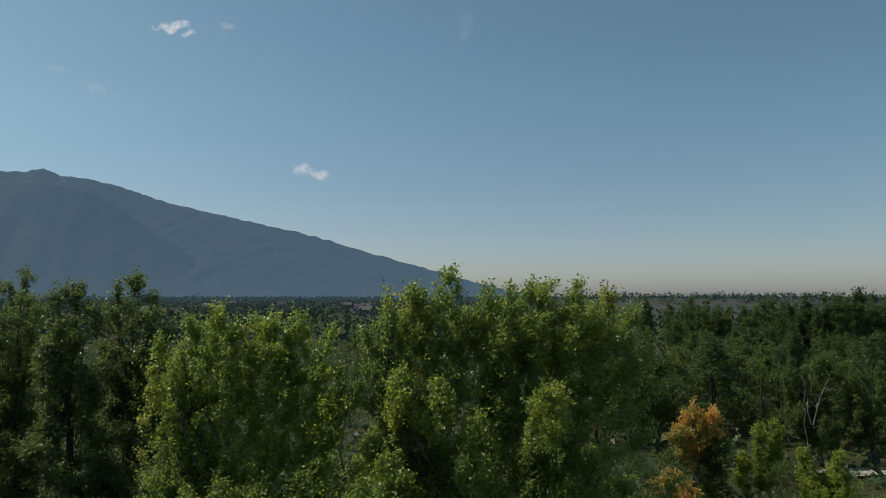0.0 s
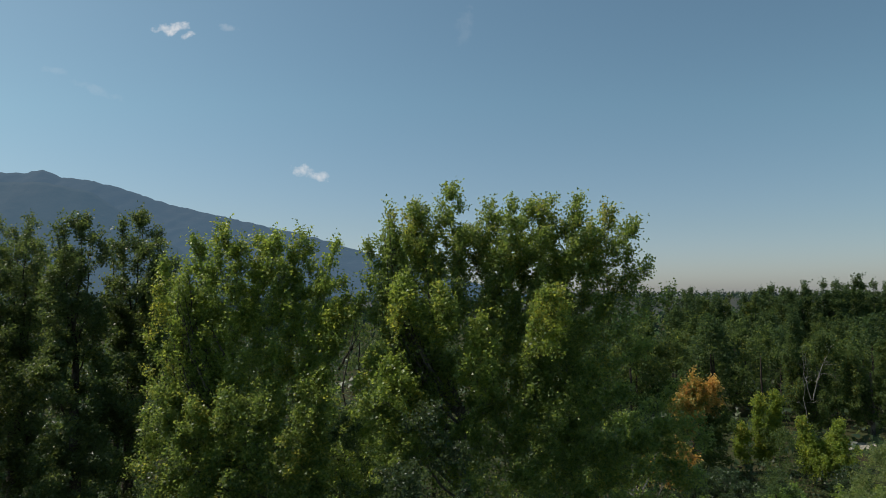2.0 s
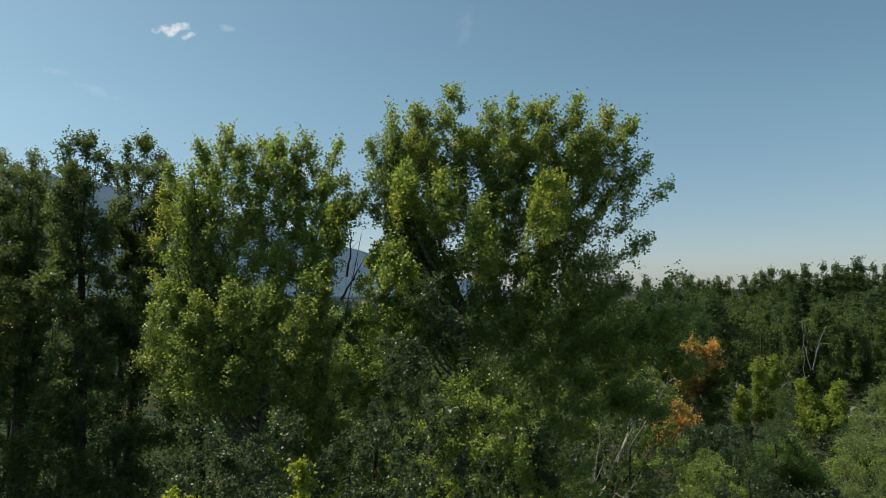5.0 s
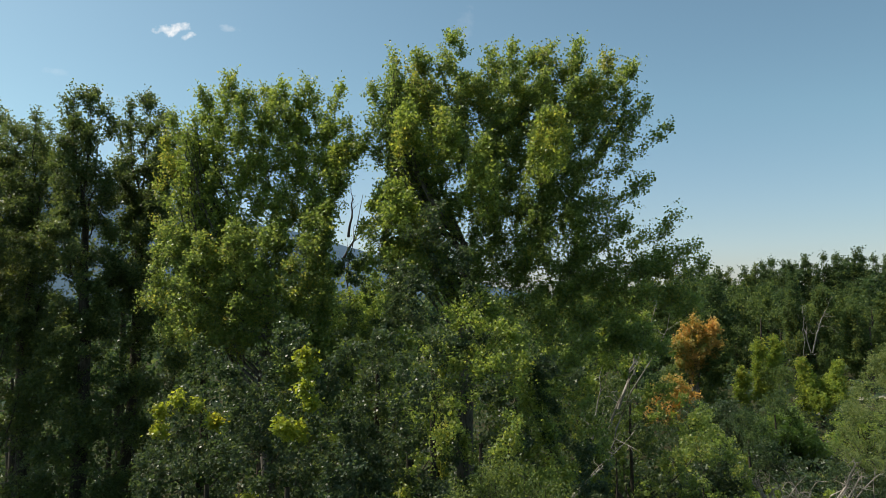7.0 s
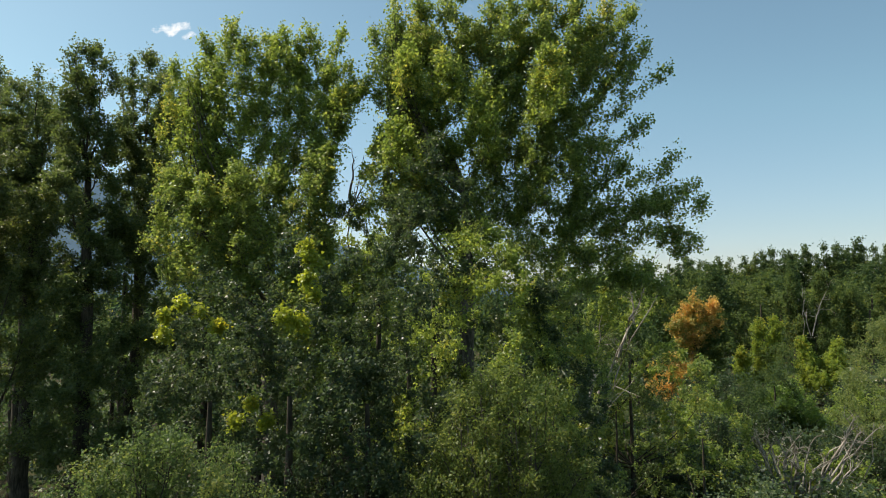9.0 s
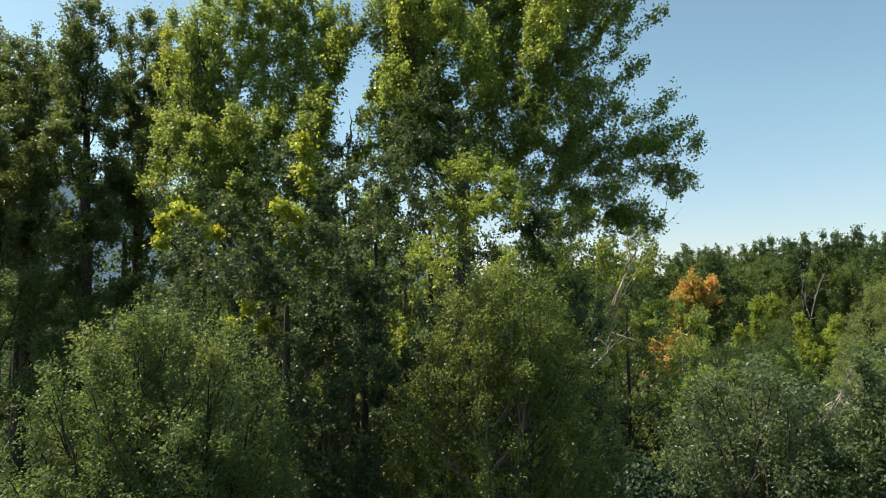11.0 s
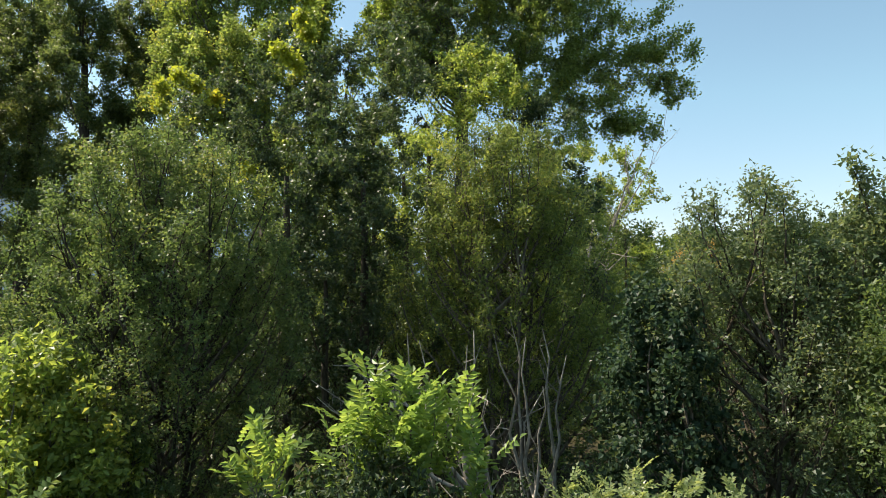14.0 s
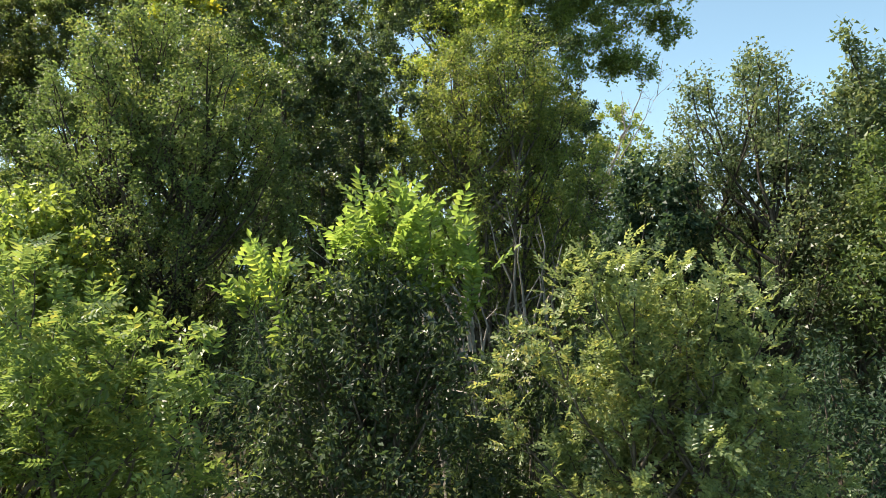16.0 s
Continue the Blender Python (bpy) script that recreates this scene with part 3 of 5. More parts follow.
woods("valley_trees", "dark green trees across the near valley", 71, 1100, 230, 620, 0.8, 2.6, hazed_far_leaves("near_valley_leaf", (0.045, 0.075, 0.025), 0.012))
woods("valley_trees", "hazy trees across the middle valley", 72, 1700, 600, 1500, 0.8, 3.6, hazed_far_leaves("mid_valley_leaf", (0.045, 0.07, 0.03), 0.035), 8)
woods("valley_trees", "blue hazy trees at the mountain's foot", 73, 2600, 1400, 3100, 0.8, 6.0, hazed_far_leaves("far_valley_leaf", (0.045, 0.065, 0.035), 0.08), 10)
woods("bluff_trees", "dark trees along the bluff's edge", 74, 420, 640, 780, 0.8, 2.4, hazed_far_leaves("bluff_leaf", (0.035, 0.055, 0.02), 0.03), 6.5, rise_at, (130, 520))


def plumes(seed, h, wide, n, r):
    """Tips of upright plumes, the middle ones highest."""
    rng = np.random.default_rng(seed)
    out = []
    for k in range(n):
        q = math.sqrt((k + 0.4) / n)
        a = 2.4 * k
        out.append((wide * h * q * math.cos(a), wide * h * q * math.sin(a), h * (1 - 0.3 * q * q - rng.uniform(0, 0.11)), r * h * rng.uniform(0.8, 1.2)))
    return out


def far_poplar(x, y, h, seed, leaf, wide=0.1, rows=4, size=0.3):
    tips = [t for k, p in enumerate(plumes(seed, h, wide, rows, 0.05)) for t in plume(seed + k, (p[0] * 0.5, p[1] * 0.5, h * 0.16), p[:3], 1.0, 14, 1.0, 0.6)]
    return plant("poplar_tree", "distant upright dark green poplar", "tree", (x, y, 0), tips,
                 leaf, "dark", 0.25, (0.06, 0.4), dense=2.2, per=6, subs=0.5, size=(size, size * 0.8), twig=0.45, rise=1.3, start=0.3, taper=0.5, loose=0.8, shoot=2.6, group="distant poplars", seed=seed, first=rows)


FIRST = [far_poplar(62.0, 128, 20.0, 81, "far_dark"), far_poplar(68, 129, 20.6, 82, "far_dark", 0.065), far_poplar(57, 131, 18.6, 83, "far", 0.075)]
rng = np.random.default_rng(9)


def more(ob, x, y, scale, wide=1.0):
    made = copy_thing(ob, pose(x, y, 0, 0, 0, rng.uniform(0, 360)))
    made.scale = (wide * scale * rng.uniform(0.92, 1.1), wide * scale * rng.uniform(0.92, 1.1), scale)
    return made


# the poplar row on the skyline, and the mixed wood before and behind it
for k in range(46):
    more(FIRST[(k * 2) % 3], 46 + 1.75 * k + rng.uniform(-0.8, 0.8), 128 + rng.uniform(-6, 6), (0.9 + 0.2 * min(1, k / 20)) * rng.uniform(0.93, 1.06), 1.1)
for k in range(20):
    more(FIRST[k % 3], 36 + 4.8 * k + rng.uniform(-2, 2), 165 + 30 * rng.uniform(0, 1), rng.uniform(0.95, 1.06), 1.1)
for k in range(12):
    y = rng.uniform(100, 122)
    more(FIRST[2 - k % 2], y * (0.22 + 0.045 * k), y, rng.uniform(0.7, 0.85))


def grove_tree(x, y, h, w, seed, leaf, size, dense, per, subs, r):
    return plant("broadleaf_tree", "rounded dense green tree of the wood", "tree", (x, y, 0), dome(np.random.default_rng(seed), w / 2, w / 2, h * 0.12, h * 0.95, 15, r, 0.35),
                 leaf, "dark", 0.2, (0.12, 0.75), dense=dense, per=per, subs=subs, size=(size, size * 0.85), twig=1.0, rise=0.6, group="trees of the wood", seed=seed)


WOOD = [grove_tree(24, 84, 12.5, 8, 84, "far", 0.32, 5.2, 8, 1.3, 2.0), grove_tree(38, 92, 13, 7, 85, "far_dark", 0.32, 5.2, 8, 1.3, 1.9), grove_tree(50, 86, 11.5, 9, 86, "far", 0.32, 5.2, 8, 1.3, 2.0)]
for k in range(44):
    y = rng.uniform(78, 124)
    more(WOOD[(0, 1, 1, 0, 2)[k % 5]], y * rng.uniform(0.14, 0.8), y, rng.uniform(0.85, 1.15))
for k in range(16):
    y = 70 * (230 / 70) ** rng.uniform(0, 1)
    more(WOOD[(0, 1, 1)[k % 3]], y * rng.uniform(-0.85, 0.16), y, rng.uniform(0.7, 1.0))
# nearer trees that close the view under the tall crowns
CLOSE = [grove_tree(-24, 36, 10.5, 7, 87, "far_dark", 0.17, 8, 10, 1.9, 1.5), grove_tree(-2, 38, 10, 7, 88, "far", 0.17, 8, 10, 1.9, 1.5)]
for x, y, q in ((-17, 33, 0.85), (-11, 40, 0.95), (-6, 32, 0.8), (3.5, 33, 0.95), (8, 40, 0.9), (-31, 45, 1.0), (-20, 48, 1.0), (14, 48, 0.8), (-4, 50, 0.9), (22, 44, 0.5), (17, 37, 0.5), (28, 55, 0.6), (-8.5, 30, 1.3), (-3.7, 31, 1.28), (-12.3, 33, 1.3), (-0.5, 32, 1.2), (-17, 34, 1.55), (4.8, 31, 1.02), (7.8, 34, 1.05)):
    more(CLOSE[0 if x < -8 else int(x * 7 + y) % 2], x, y, q)


def undergrowth(name, label, seed, x0, x1, y0, y1, count, high, size, leaf):
    """Low growth over a stretch of ground: heaps of leaves of uneven height in one sheet."""
    rng = np.random.default_rng(seed)
    x, y = rng.uniform(x0, x1, count), rng.uniform(y0, y1, count)
    top = np.array([high * (0.45 + 0.9 * max(-0.4, lumps(a, b, 5.0 + 2 * high))) for a, b in zip(x, y)])
    z = top * rng.uniform(0, 1, count) ** 0.6
    p = np.stack([x, y, z], -1)
    v = chips(rng, p, rng.normal(size=(count, 3)) + np.array([0, 0, 0.3]), size, size * 0.6)
    return tagged(new(name, mesh_of(name, v, np.arange(len(v)), 3, LEAF[leaf])), label, "undergrowth", kind="stuff")


undergrowth("undergrowth", "dense low green weeds and brambles", 91, -14, 14, 3.5, 18, 40000, 1.1, 0.12, "poplar_shaded")
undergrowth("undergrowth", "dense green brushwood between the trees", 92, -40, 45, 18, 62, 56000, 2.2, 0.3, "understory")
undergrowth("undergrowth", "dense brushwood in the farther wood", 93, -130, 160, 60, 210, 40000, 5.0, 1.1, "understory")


# a pale gravel track seen through a gap beyond the clearing
GRAVEL = ground_material("pale_gravel", [(0.28, 0.25, 0.2), (0.36, 0.33, 0.27), (0.42, 0.39, 0.33)], 1.2)
track = sheet("track", np.linspace(0, 1, 15), np.linspace(-1, 1, 5), lambda x, y: 0.0, GRAVEL)
for vert in track.data.vertices:
    q, w = vert.co.x, vert.co.y
    vert.co = (38 + 34 * q, 70.5 + 3 * math.sin(2.4 * q) + 1.5 * w, 0.32 - 0.05 * w * w)
tagged(track, "pale gravel track across the clearing", "track", kind="structure")


def house(x, y, w, h, tone, roof_tone):
    """A small house far off: walls with two dark windows, and a pitched roof."""
    m = tagged(new("house"), "small distant house with a pale pitched roof", "house", "houses in the valley")
    m.matrix_world = pose(x, y, 0, 0, 0, rng.uniform(-50, 50))
    box = np.array([(i * w / 2, j * w * 0.35, k * h) for k in (0, 1) for i, j in ((-1, -1), (1, -1), (1, 1), (-1, 1))])
    part("wall", mesh_of("wall", box, [(0, 1, 5, 4), (1, 2, 6, 5), (2, 3, 7, 6), (3, 0, 4, 7)], 4, tone), m)
    e = [(-0.56 * w, -0.42 * w, h - 0.1), (0.56 * w, -0.42 * w, h - 0.1), (0.56 * w, 0.42 * w, h - 0.1), (-0.56 * w, 0.42 * w, h - 0.1), (-0.56 * w, 0, h + 0.28 * w), (0.56 * w, 0, h + 0.28 * w)]
    part("roof", mesh_of("roof", e, [(0, 1, 5, 4), (2, 3, 4, 5)], 4, roof_tone), m)
    for i in (-0.25, 0.25):
        pane = [(i * w - 0.6, -0.352 * w, h * 0.4), (i * w + 0.6, -0.352 * w, h * 0.4), (i * w + 0.6, -0.352 * w, h * 0.8), (i * w - 0.6, -0.352 * w, h * 0.8)]
        part("window", mesh_of("window", pane, [(0, 1, 2, 3)], 4, BARK["dark"]), m)
    return m


# house walls and roofs get the painted haze glow too
STUCCO = ground_material("pale_stucco", [(0.11, 0.1, 0.085), (0.14, 0.125, 0.11), (0.17, 0.15, 0.13)], 0.3, HAZE_GLOW, 0.03)
SHINGLE = ground_material("weathered_shingle", [(0.06, 0.058, 0.056), (0.08, 0.076, 0.073), (0.1, 0.095, 0.09)], 0.6, HAZE_GLOW, 0.03)
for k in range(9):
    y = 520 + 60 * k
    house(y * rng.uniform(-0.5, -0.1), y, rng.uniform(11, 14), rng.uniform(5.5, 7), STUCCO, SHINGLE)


def mast(x, y, z0, z1):
    """A tall light mast with a crossbar of lamps."""
    m = tagged(new("light_mast"), "tall thin light mast on the skyline", "light mast", "light masts on the bluff")
    m.matrix_world = pose(x, y, z0)
    v, f = tube([(0, 0, -1), (0, 0, (z1 - z0) / 2), (0, 0, z1 - z0)], [0.45, 0.36, 0.28], 8)
    part("pole", mesh_of("pole", v, f, 4, BARK["grey"]), m)
    v, f = tube([(-1.6, 0, z1 - z0), (0, 0, z1 - z0 + 0.05), (1.6, 0, z1 - z0)], [0.5, 0.5, 0.5], 6)
    part("lamp_bar", mesh_of("lamp_bar", v, f, 4, BARK["grey"]), m)


for x, top in ((194.6, 34.0), (202.3, 34.5), (210.7, 31.0)):
    mast(x, 800, 13, top)

# ---- trees ----
plant('cottonwood_tree', 'tall spreading green cottonwood with upright plumes and open boughs', 'tree', (0.5, 20.4, 0),
      plume(201, (-1.75, 0.2, 13.47), (-2.36, 0.2, 19.64), 0.83, 52)
      + plume(202, (-1.27, 0.8, 13.34), (-1.36, 0.8, 19.81), 0.86, 48)
      + plume(203, (-0.86, 0.4, 13.31), (-0.24, 0.4, 20.12), 0.93, 57)
      + plume(204, (-1.0, 1.4, 13.96), (-1.82, 1.4, 19.32), 0.83, 40)
      + plume(205, (0.11, 0.5, 13.31), (1.0, 0.5, 19.58), 0.84, 50)
      + plume(206, (0.5, 0.0, 13.27), (1.64, 0.0, 19.46), 0.82, 52)
      + plume(207, (0.93, 1.0, 13.54), (2.46, 1.0, 19.77), 0.81, 48)
      + plume(208, (1.1, 0.4, 13.31), (3.0, 0.4, 19.76), 0.88, 55)
      + plume(209, (1.53, 0.2, 13.29), (3.89, 0.2, 19.68), 0.92, 57)
      + plume(210, (1.93, 0.5, 13.31), (4.9, 0.5, 19.43), 0.99, 57)
      + plume(211, (2.24, 0.1, 13.28), (5.62, 0.1, 18.96), 0.91, 55)
      + plume(212, (2.39, -0.1, 13.09), (5.84, -0.1, 17.58), 0.82, 43)
      + plume(213, (3.13, -0.4, 13.42), (6.54, -0.4, 16.72), 0.46, 9)
      + plume(214, (2.55, -0.2, 12.91), (5.81, -0.2, 15.01), 0.58, 14)
      + plume(215, (-1.93, 0.1, 13.46), (-2.86, 0.1, 18.14), 0.64, 31)
      + plume(216, (-1.5, -0.2, 12.55), (-2.68, -0.2, 14.87), 0.77, 31)
      + plume(217, (-1.31, -0.6, 11.67), (-2.78, -0.6, 13.25), 0.79, 28)
      + plume(218, (-1.06, -0.4, 11.32), (-1.58, -0.4, 13.96), 0.99, 43)
      + plume(219, (-0.36, -0.2, 11.32), (-0.53, -0.2, 14.34), 1.04, 29)
      + plume(220, (0.51, -0.4, 11.32), (1.03, -0.4, 14.49), 1.11, 32)
      + plume(221, (1.38, -0.4, 11.67), (2.43, -0.4, 14.84), 1.16, 34)
      + plume(222, (2.05, -0.6, 12.02), (3.95, -0.6, 14.46), 1.10, 32)
      + plume(223, (2.4, -0.6, 11.84), (4.99, -0.6, 13.77), 0.88, 24)
      + plume(224, (2.71, -0.8, 11.24), (6.61, -0.8, 13.85), 0.68, 14)
      + plume(225, (3.52, -1.0, 11.25), (7.07, -1.0, 12.94), 0.48, 9)
      + plume(226, (2.37, -0.8, 10.99), (5.44, -0.8, 12.38), 0.68, 12)
      + plume(227, (1.34, -0.8, 10.65), (4.08, -0.8, 12.2), 0.83, 20)
      + plume(228, (0.23, 1.4, 17.19), (0.61, 1.4, 18.75), 0.97, 26)
      + plume(229, (2.13, 1.4, 17.0), (2.71, 1.4, 18.75), 1.22, 31)
      + plume(230, (3.85, 1.4, 17.0), (4.42, 1.4, 18.75), 1.11, 31)
      + plume(231, (-1.48, 1.4, 17.0), (-1.1, 1.4, 18.75), 1.11, 31)
      + heap(197, 5.4, -0.7, 10.0, 0.8, 0.8, 0.6, 16, 0.32)
      + heap(198, 6.6, -0.7, 11.2, 0.7, 0.7, 0.5, 14, 0.32)
      + heap(192, 5.3, -0.7, 11.6, 1.1, 0.9, 0.7, 22, 0.36)
      + heap(193, 4.1, -0.8, 10.8, 1.0, 1.0, 0.7, 18, 0.36)
      + heap(194, 6.5, -0.7, 12.4, 0.9, 0.8, 0.6, 16, 0.34)
      + heap(195, 4.6, -0.8, 9.9, 0.9, 0.9, 0.5, 14, 0.34)
      + heap(196, 2.9, -0.8, 10.4, 1.2, 1.2, 0.8, 18, 0.4)
      + heap(190, 0.9, -0.9, 11.0, 1.9, 1.6, 0.8, 26, 0.45)
      + heap(130, -1.9, -1.1, 12.0, 0.8, 1.0, 0.8, 20, 0.42)
      + plume(232, (0.56, 0.40, 11.31), (0.96, 0.40, 13.85), 0.80, 26)
      + plume(233, (1.74, 0.40, 11.31), (2.37, 0.40, 13.67), 0.83, 26)
      + plume(234, (2.97, 0.20, 11.14), (3.96, 0.20, 13.11), 0.79, 22)
      + plume(235, (-0.34, 1.20, 15.82), (-0.11, 1.20, 18.27), 0.56, 20)
      + plume(236, (1.18, 1.40, 15.86), (1.66, 1.40, 18.14), 0.87, 28)
      + plume(237, (2.71, 1.40, 15.29), (3.47, 1.40, 17.76), 0.95, 30)
      # front plumes take the brighter maple leaf, painting sunlight onto them
      + plume(251, (2.21, -1.8, 14.75), (2.62, -1.8, 16.71), 1.04, 31)
      + plume(253, (0.42, -1.9, 13.6), (0.46, -1.9, 15.79), 0.74, 28)
      + plume(255, (-2.02, -1.6, 13.31), (-2.02, -1.6, 14.63), 0.84, 21)
      + plume(257, (-1.61, -1.50, 15.29), (-1.76, -1.50, 17.11), 0.66, 24)
      + plume(259, (-0.71, -1.60, 14.95), (-0.54, -1.60, 16.75), 0.59, 20), leaf='poplar', trunk=0.34, fork=(0.42, 0.66), size=(0.088, 0.078), twig=0.42, dense=8.2, per=9, start=0.15, rise=0.85, first=60, taper=0.6, loose=0.6, shoot=1.9, seed=11, group='tall cottonwoods of the grove', accents=range(1448, 1577), tint='maple')

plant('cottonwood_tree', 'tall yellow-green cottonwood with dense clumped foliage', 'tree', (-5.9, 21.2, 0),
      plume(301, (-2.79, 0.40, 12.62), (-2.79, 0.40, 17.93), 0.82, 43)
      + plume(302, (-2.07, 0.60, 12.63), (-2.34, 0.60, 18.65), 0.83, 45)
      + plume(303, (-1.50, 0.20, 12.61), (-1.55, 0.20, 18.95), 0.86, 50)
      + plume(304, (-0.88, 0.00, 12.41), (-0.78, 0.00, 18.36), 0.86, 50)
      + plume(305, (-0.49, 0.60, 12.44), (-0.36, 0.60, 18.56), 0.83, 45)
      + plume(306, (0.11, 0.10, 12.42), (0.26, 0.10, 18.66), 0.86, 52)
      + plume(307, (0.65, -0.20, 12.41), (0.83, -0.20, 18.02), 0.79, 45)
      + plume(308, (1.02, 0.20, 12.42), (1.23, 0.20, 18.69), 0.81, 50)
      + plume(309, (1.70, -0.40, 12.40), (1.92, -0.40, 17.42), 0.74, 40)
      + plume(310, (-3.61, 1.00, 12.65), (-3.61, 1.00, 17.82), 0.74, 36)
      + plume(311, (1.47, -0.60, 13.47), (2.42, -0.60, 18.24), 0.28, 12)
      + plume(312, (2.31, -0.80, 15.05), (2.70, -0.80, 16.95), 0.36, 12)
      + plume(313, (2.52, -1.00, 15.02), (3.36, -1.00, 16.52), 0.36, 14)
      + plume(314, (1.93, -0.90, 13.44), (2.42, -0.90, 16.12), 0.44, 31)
      # lower plumes take the duller poplar leaf to stand in for shade
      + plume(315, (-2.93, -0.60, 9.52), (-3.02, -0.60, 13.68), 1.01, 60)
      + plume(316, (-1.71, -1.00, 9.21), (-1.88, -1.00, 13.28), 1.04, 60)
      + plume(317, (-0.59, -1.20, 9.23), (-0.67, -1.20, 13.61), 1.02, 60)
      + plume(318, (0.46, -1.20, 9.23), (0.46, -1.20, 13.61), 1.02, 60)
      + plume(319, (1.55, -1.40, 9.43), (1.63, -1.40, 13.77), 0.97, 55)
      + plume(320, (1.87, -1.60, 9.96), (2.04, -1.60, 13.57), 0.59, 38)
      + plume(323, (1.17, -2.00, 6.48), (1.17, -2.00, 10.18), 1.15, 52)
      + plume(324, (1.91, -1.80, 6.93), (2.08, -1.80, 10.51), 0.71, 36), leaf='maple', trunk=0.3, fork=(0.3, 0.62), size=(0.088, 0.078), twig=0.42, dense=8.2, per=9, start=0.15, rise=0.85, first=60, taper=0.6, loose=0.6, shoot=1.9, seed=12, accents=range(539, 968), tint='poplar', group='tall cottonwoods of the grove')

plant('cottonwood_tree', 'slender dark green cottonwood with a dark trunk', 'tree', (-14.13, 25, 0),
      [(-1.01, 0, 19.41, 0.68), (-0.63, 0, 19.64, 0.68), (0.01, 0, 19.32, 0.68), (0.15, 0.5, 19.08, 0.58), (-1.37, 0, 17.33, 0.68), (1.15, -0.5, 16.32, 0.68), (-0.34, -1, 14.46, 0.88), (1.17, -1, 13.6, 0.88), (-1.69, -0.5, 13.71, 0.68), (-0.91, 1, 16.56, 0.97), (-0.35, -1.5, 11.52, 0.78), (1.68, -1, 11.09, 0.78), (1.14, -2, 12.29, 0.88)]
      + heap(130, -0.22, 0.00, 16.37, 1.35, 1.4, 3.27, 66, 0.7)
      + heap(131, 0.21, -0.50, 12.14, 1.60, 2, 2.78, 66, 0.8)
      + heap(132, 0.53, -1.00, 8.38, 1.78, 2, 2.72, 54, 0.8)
      + heap(133, 0.77, -1.40, 5.03, 1.95, 2, 2.47, 29, 0.8), seed=13, leaf='poplar_shaded', bark='dark', trunk=0.3, fork=(0.12, 0.75), dense=14, per=12, size=(0.098, 0.086), start=0.12, rise=0.75, first=7, taper=0.7, loose=0.8, shoot=1.7, group='tall cottonwoods of the grove')

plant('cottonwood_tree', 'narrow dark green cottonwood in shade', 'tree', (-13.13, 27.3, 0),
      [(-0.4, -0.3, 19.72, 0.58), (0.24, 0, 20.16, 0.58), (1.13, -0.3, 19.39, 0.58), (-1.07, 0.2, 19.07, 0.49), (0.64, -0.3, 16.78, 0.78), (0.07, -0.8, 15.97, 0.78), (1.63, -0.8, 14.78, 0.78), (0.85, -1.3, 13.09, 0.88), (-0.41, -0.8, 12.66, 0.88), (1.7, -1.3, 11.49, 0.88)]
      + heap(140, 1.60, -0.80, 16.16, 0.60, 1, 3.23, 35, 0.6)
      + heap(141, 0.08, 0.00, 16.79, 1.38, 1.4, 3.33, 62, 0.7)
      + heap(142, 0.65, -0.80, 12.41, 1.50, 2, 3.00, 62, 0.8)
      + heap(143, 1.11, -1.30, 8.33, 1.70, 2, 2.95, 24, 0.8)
      + heap(144, 1.38, -1.90, 4.74, 1.99, 2, 2.66, 27, 0.8), seed=14, leaf='poplar_shaded', bark='dark', trunk=0.3, fork=(0.12, 0.75), dense=14, per=12, size=(0.098, 0.086), start=0.12, rise=0.75, first=7, taper=0.7, loose=0.8, shoot=1.7, group='tall cottonwoods of the grove')

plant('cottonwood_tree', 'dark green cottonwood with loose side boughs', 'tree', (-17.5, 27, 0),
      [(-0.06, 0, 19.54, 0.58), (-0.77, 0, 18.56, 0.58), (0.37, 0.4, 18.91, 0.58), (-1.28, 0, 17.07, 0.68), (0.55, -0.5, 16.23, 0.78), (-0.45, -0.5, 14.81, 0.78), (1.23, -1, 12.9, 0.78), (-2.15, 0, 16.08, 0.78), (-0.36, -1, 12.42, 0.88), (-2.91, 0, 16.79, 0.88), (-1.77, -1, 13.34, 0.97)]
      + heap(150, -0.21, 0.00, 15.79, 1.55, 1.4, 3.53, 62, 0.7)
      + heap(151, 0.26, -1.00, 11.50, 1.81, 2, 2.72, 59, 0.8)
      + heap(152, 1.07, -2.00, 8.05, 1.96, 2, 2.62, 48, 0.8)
      + heap(153, 1.49, -2.60, 4.82, 2.34, 2, 2.55, 29, 0.8), seed=15, leaf='poplar_shaded', bark='dark', trunk=0.3, fork=(0.12, 0.75), dense=14, per=12, size=(0.098, 0.086), start=0.12, rise=0.75, first=7, taper=0.7, loose=0.8, shoot=1.7, group='tall cottonwoods of the grove')

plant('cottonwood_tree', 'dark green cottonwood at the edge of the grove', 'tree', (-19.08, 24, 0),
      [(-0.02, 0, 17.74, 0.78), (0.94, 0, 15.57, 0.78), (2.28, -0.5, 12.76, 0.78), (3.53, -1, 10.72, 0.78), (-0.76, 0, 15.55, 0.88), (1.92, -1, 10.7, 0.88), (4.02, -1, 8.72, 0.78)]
      + heap(160, 1.07, 0.00, 13.20, 1.88, 2, 3.98, 70, 0.8), seed=16, leaf='poplar_shaded', bark='dark', trunk=0.3, fork=(0.12, 0.75), dense=14, per=12, size=(0.098, 0.086), start=0.12, rise=0.75, first=7, taper=0.7, loose=0.8, shoot=1.7, group='tall cottonwoods of the grove')

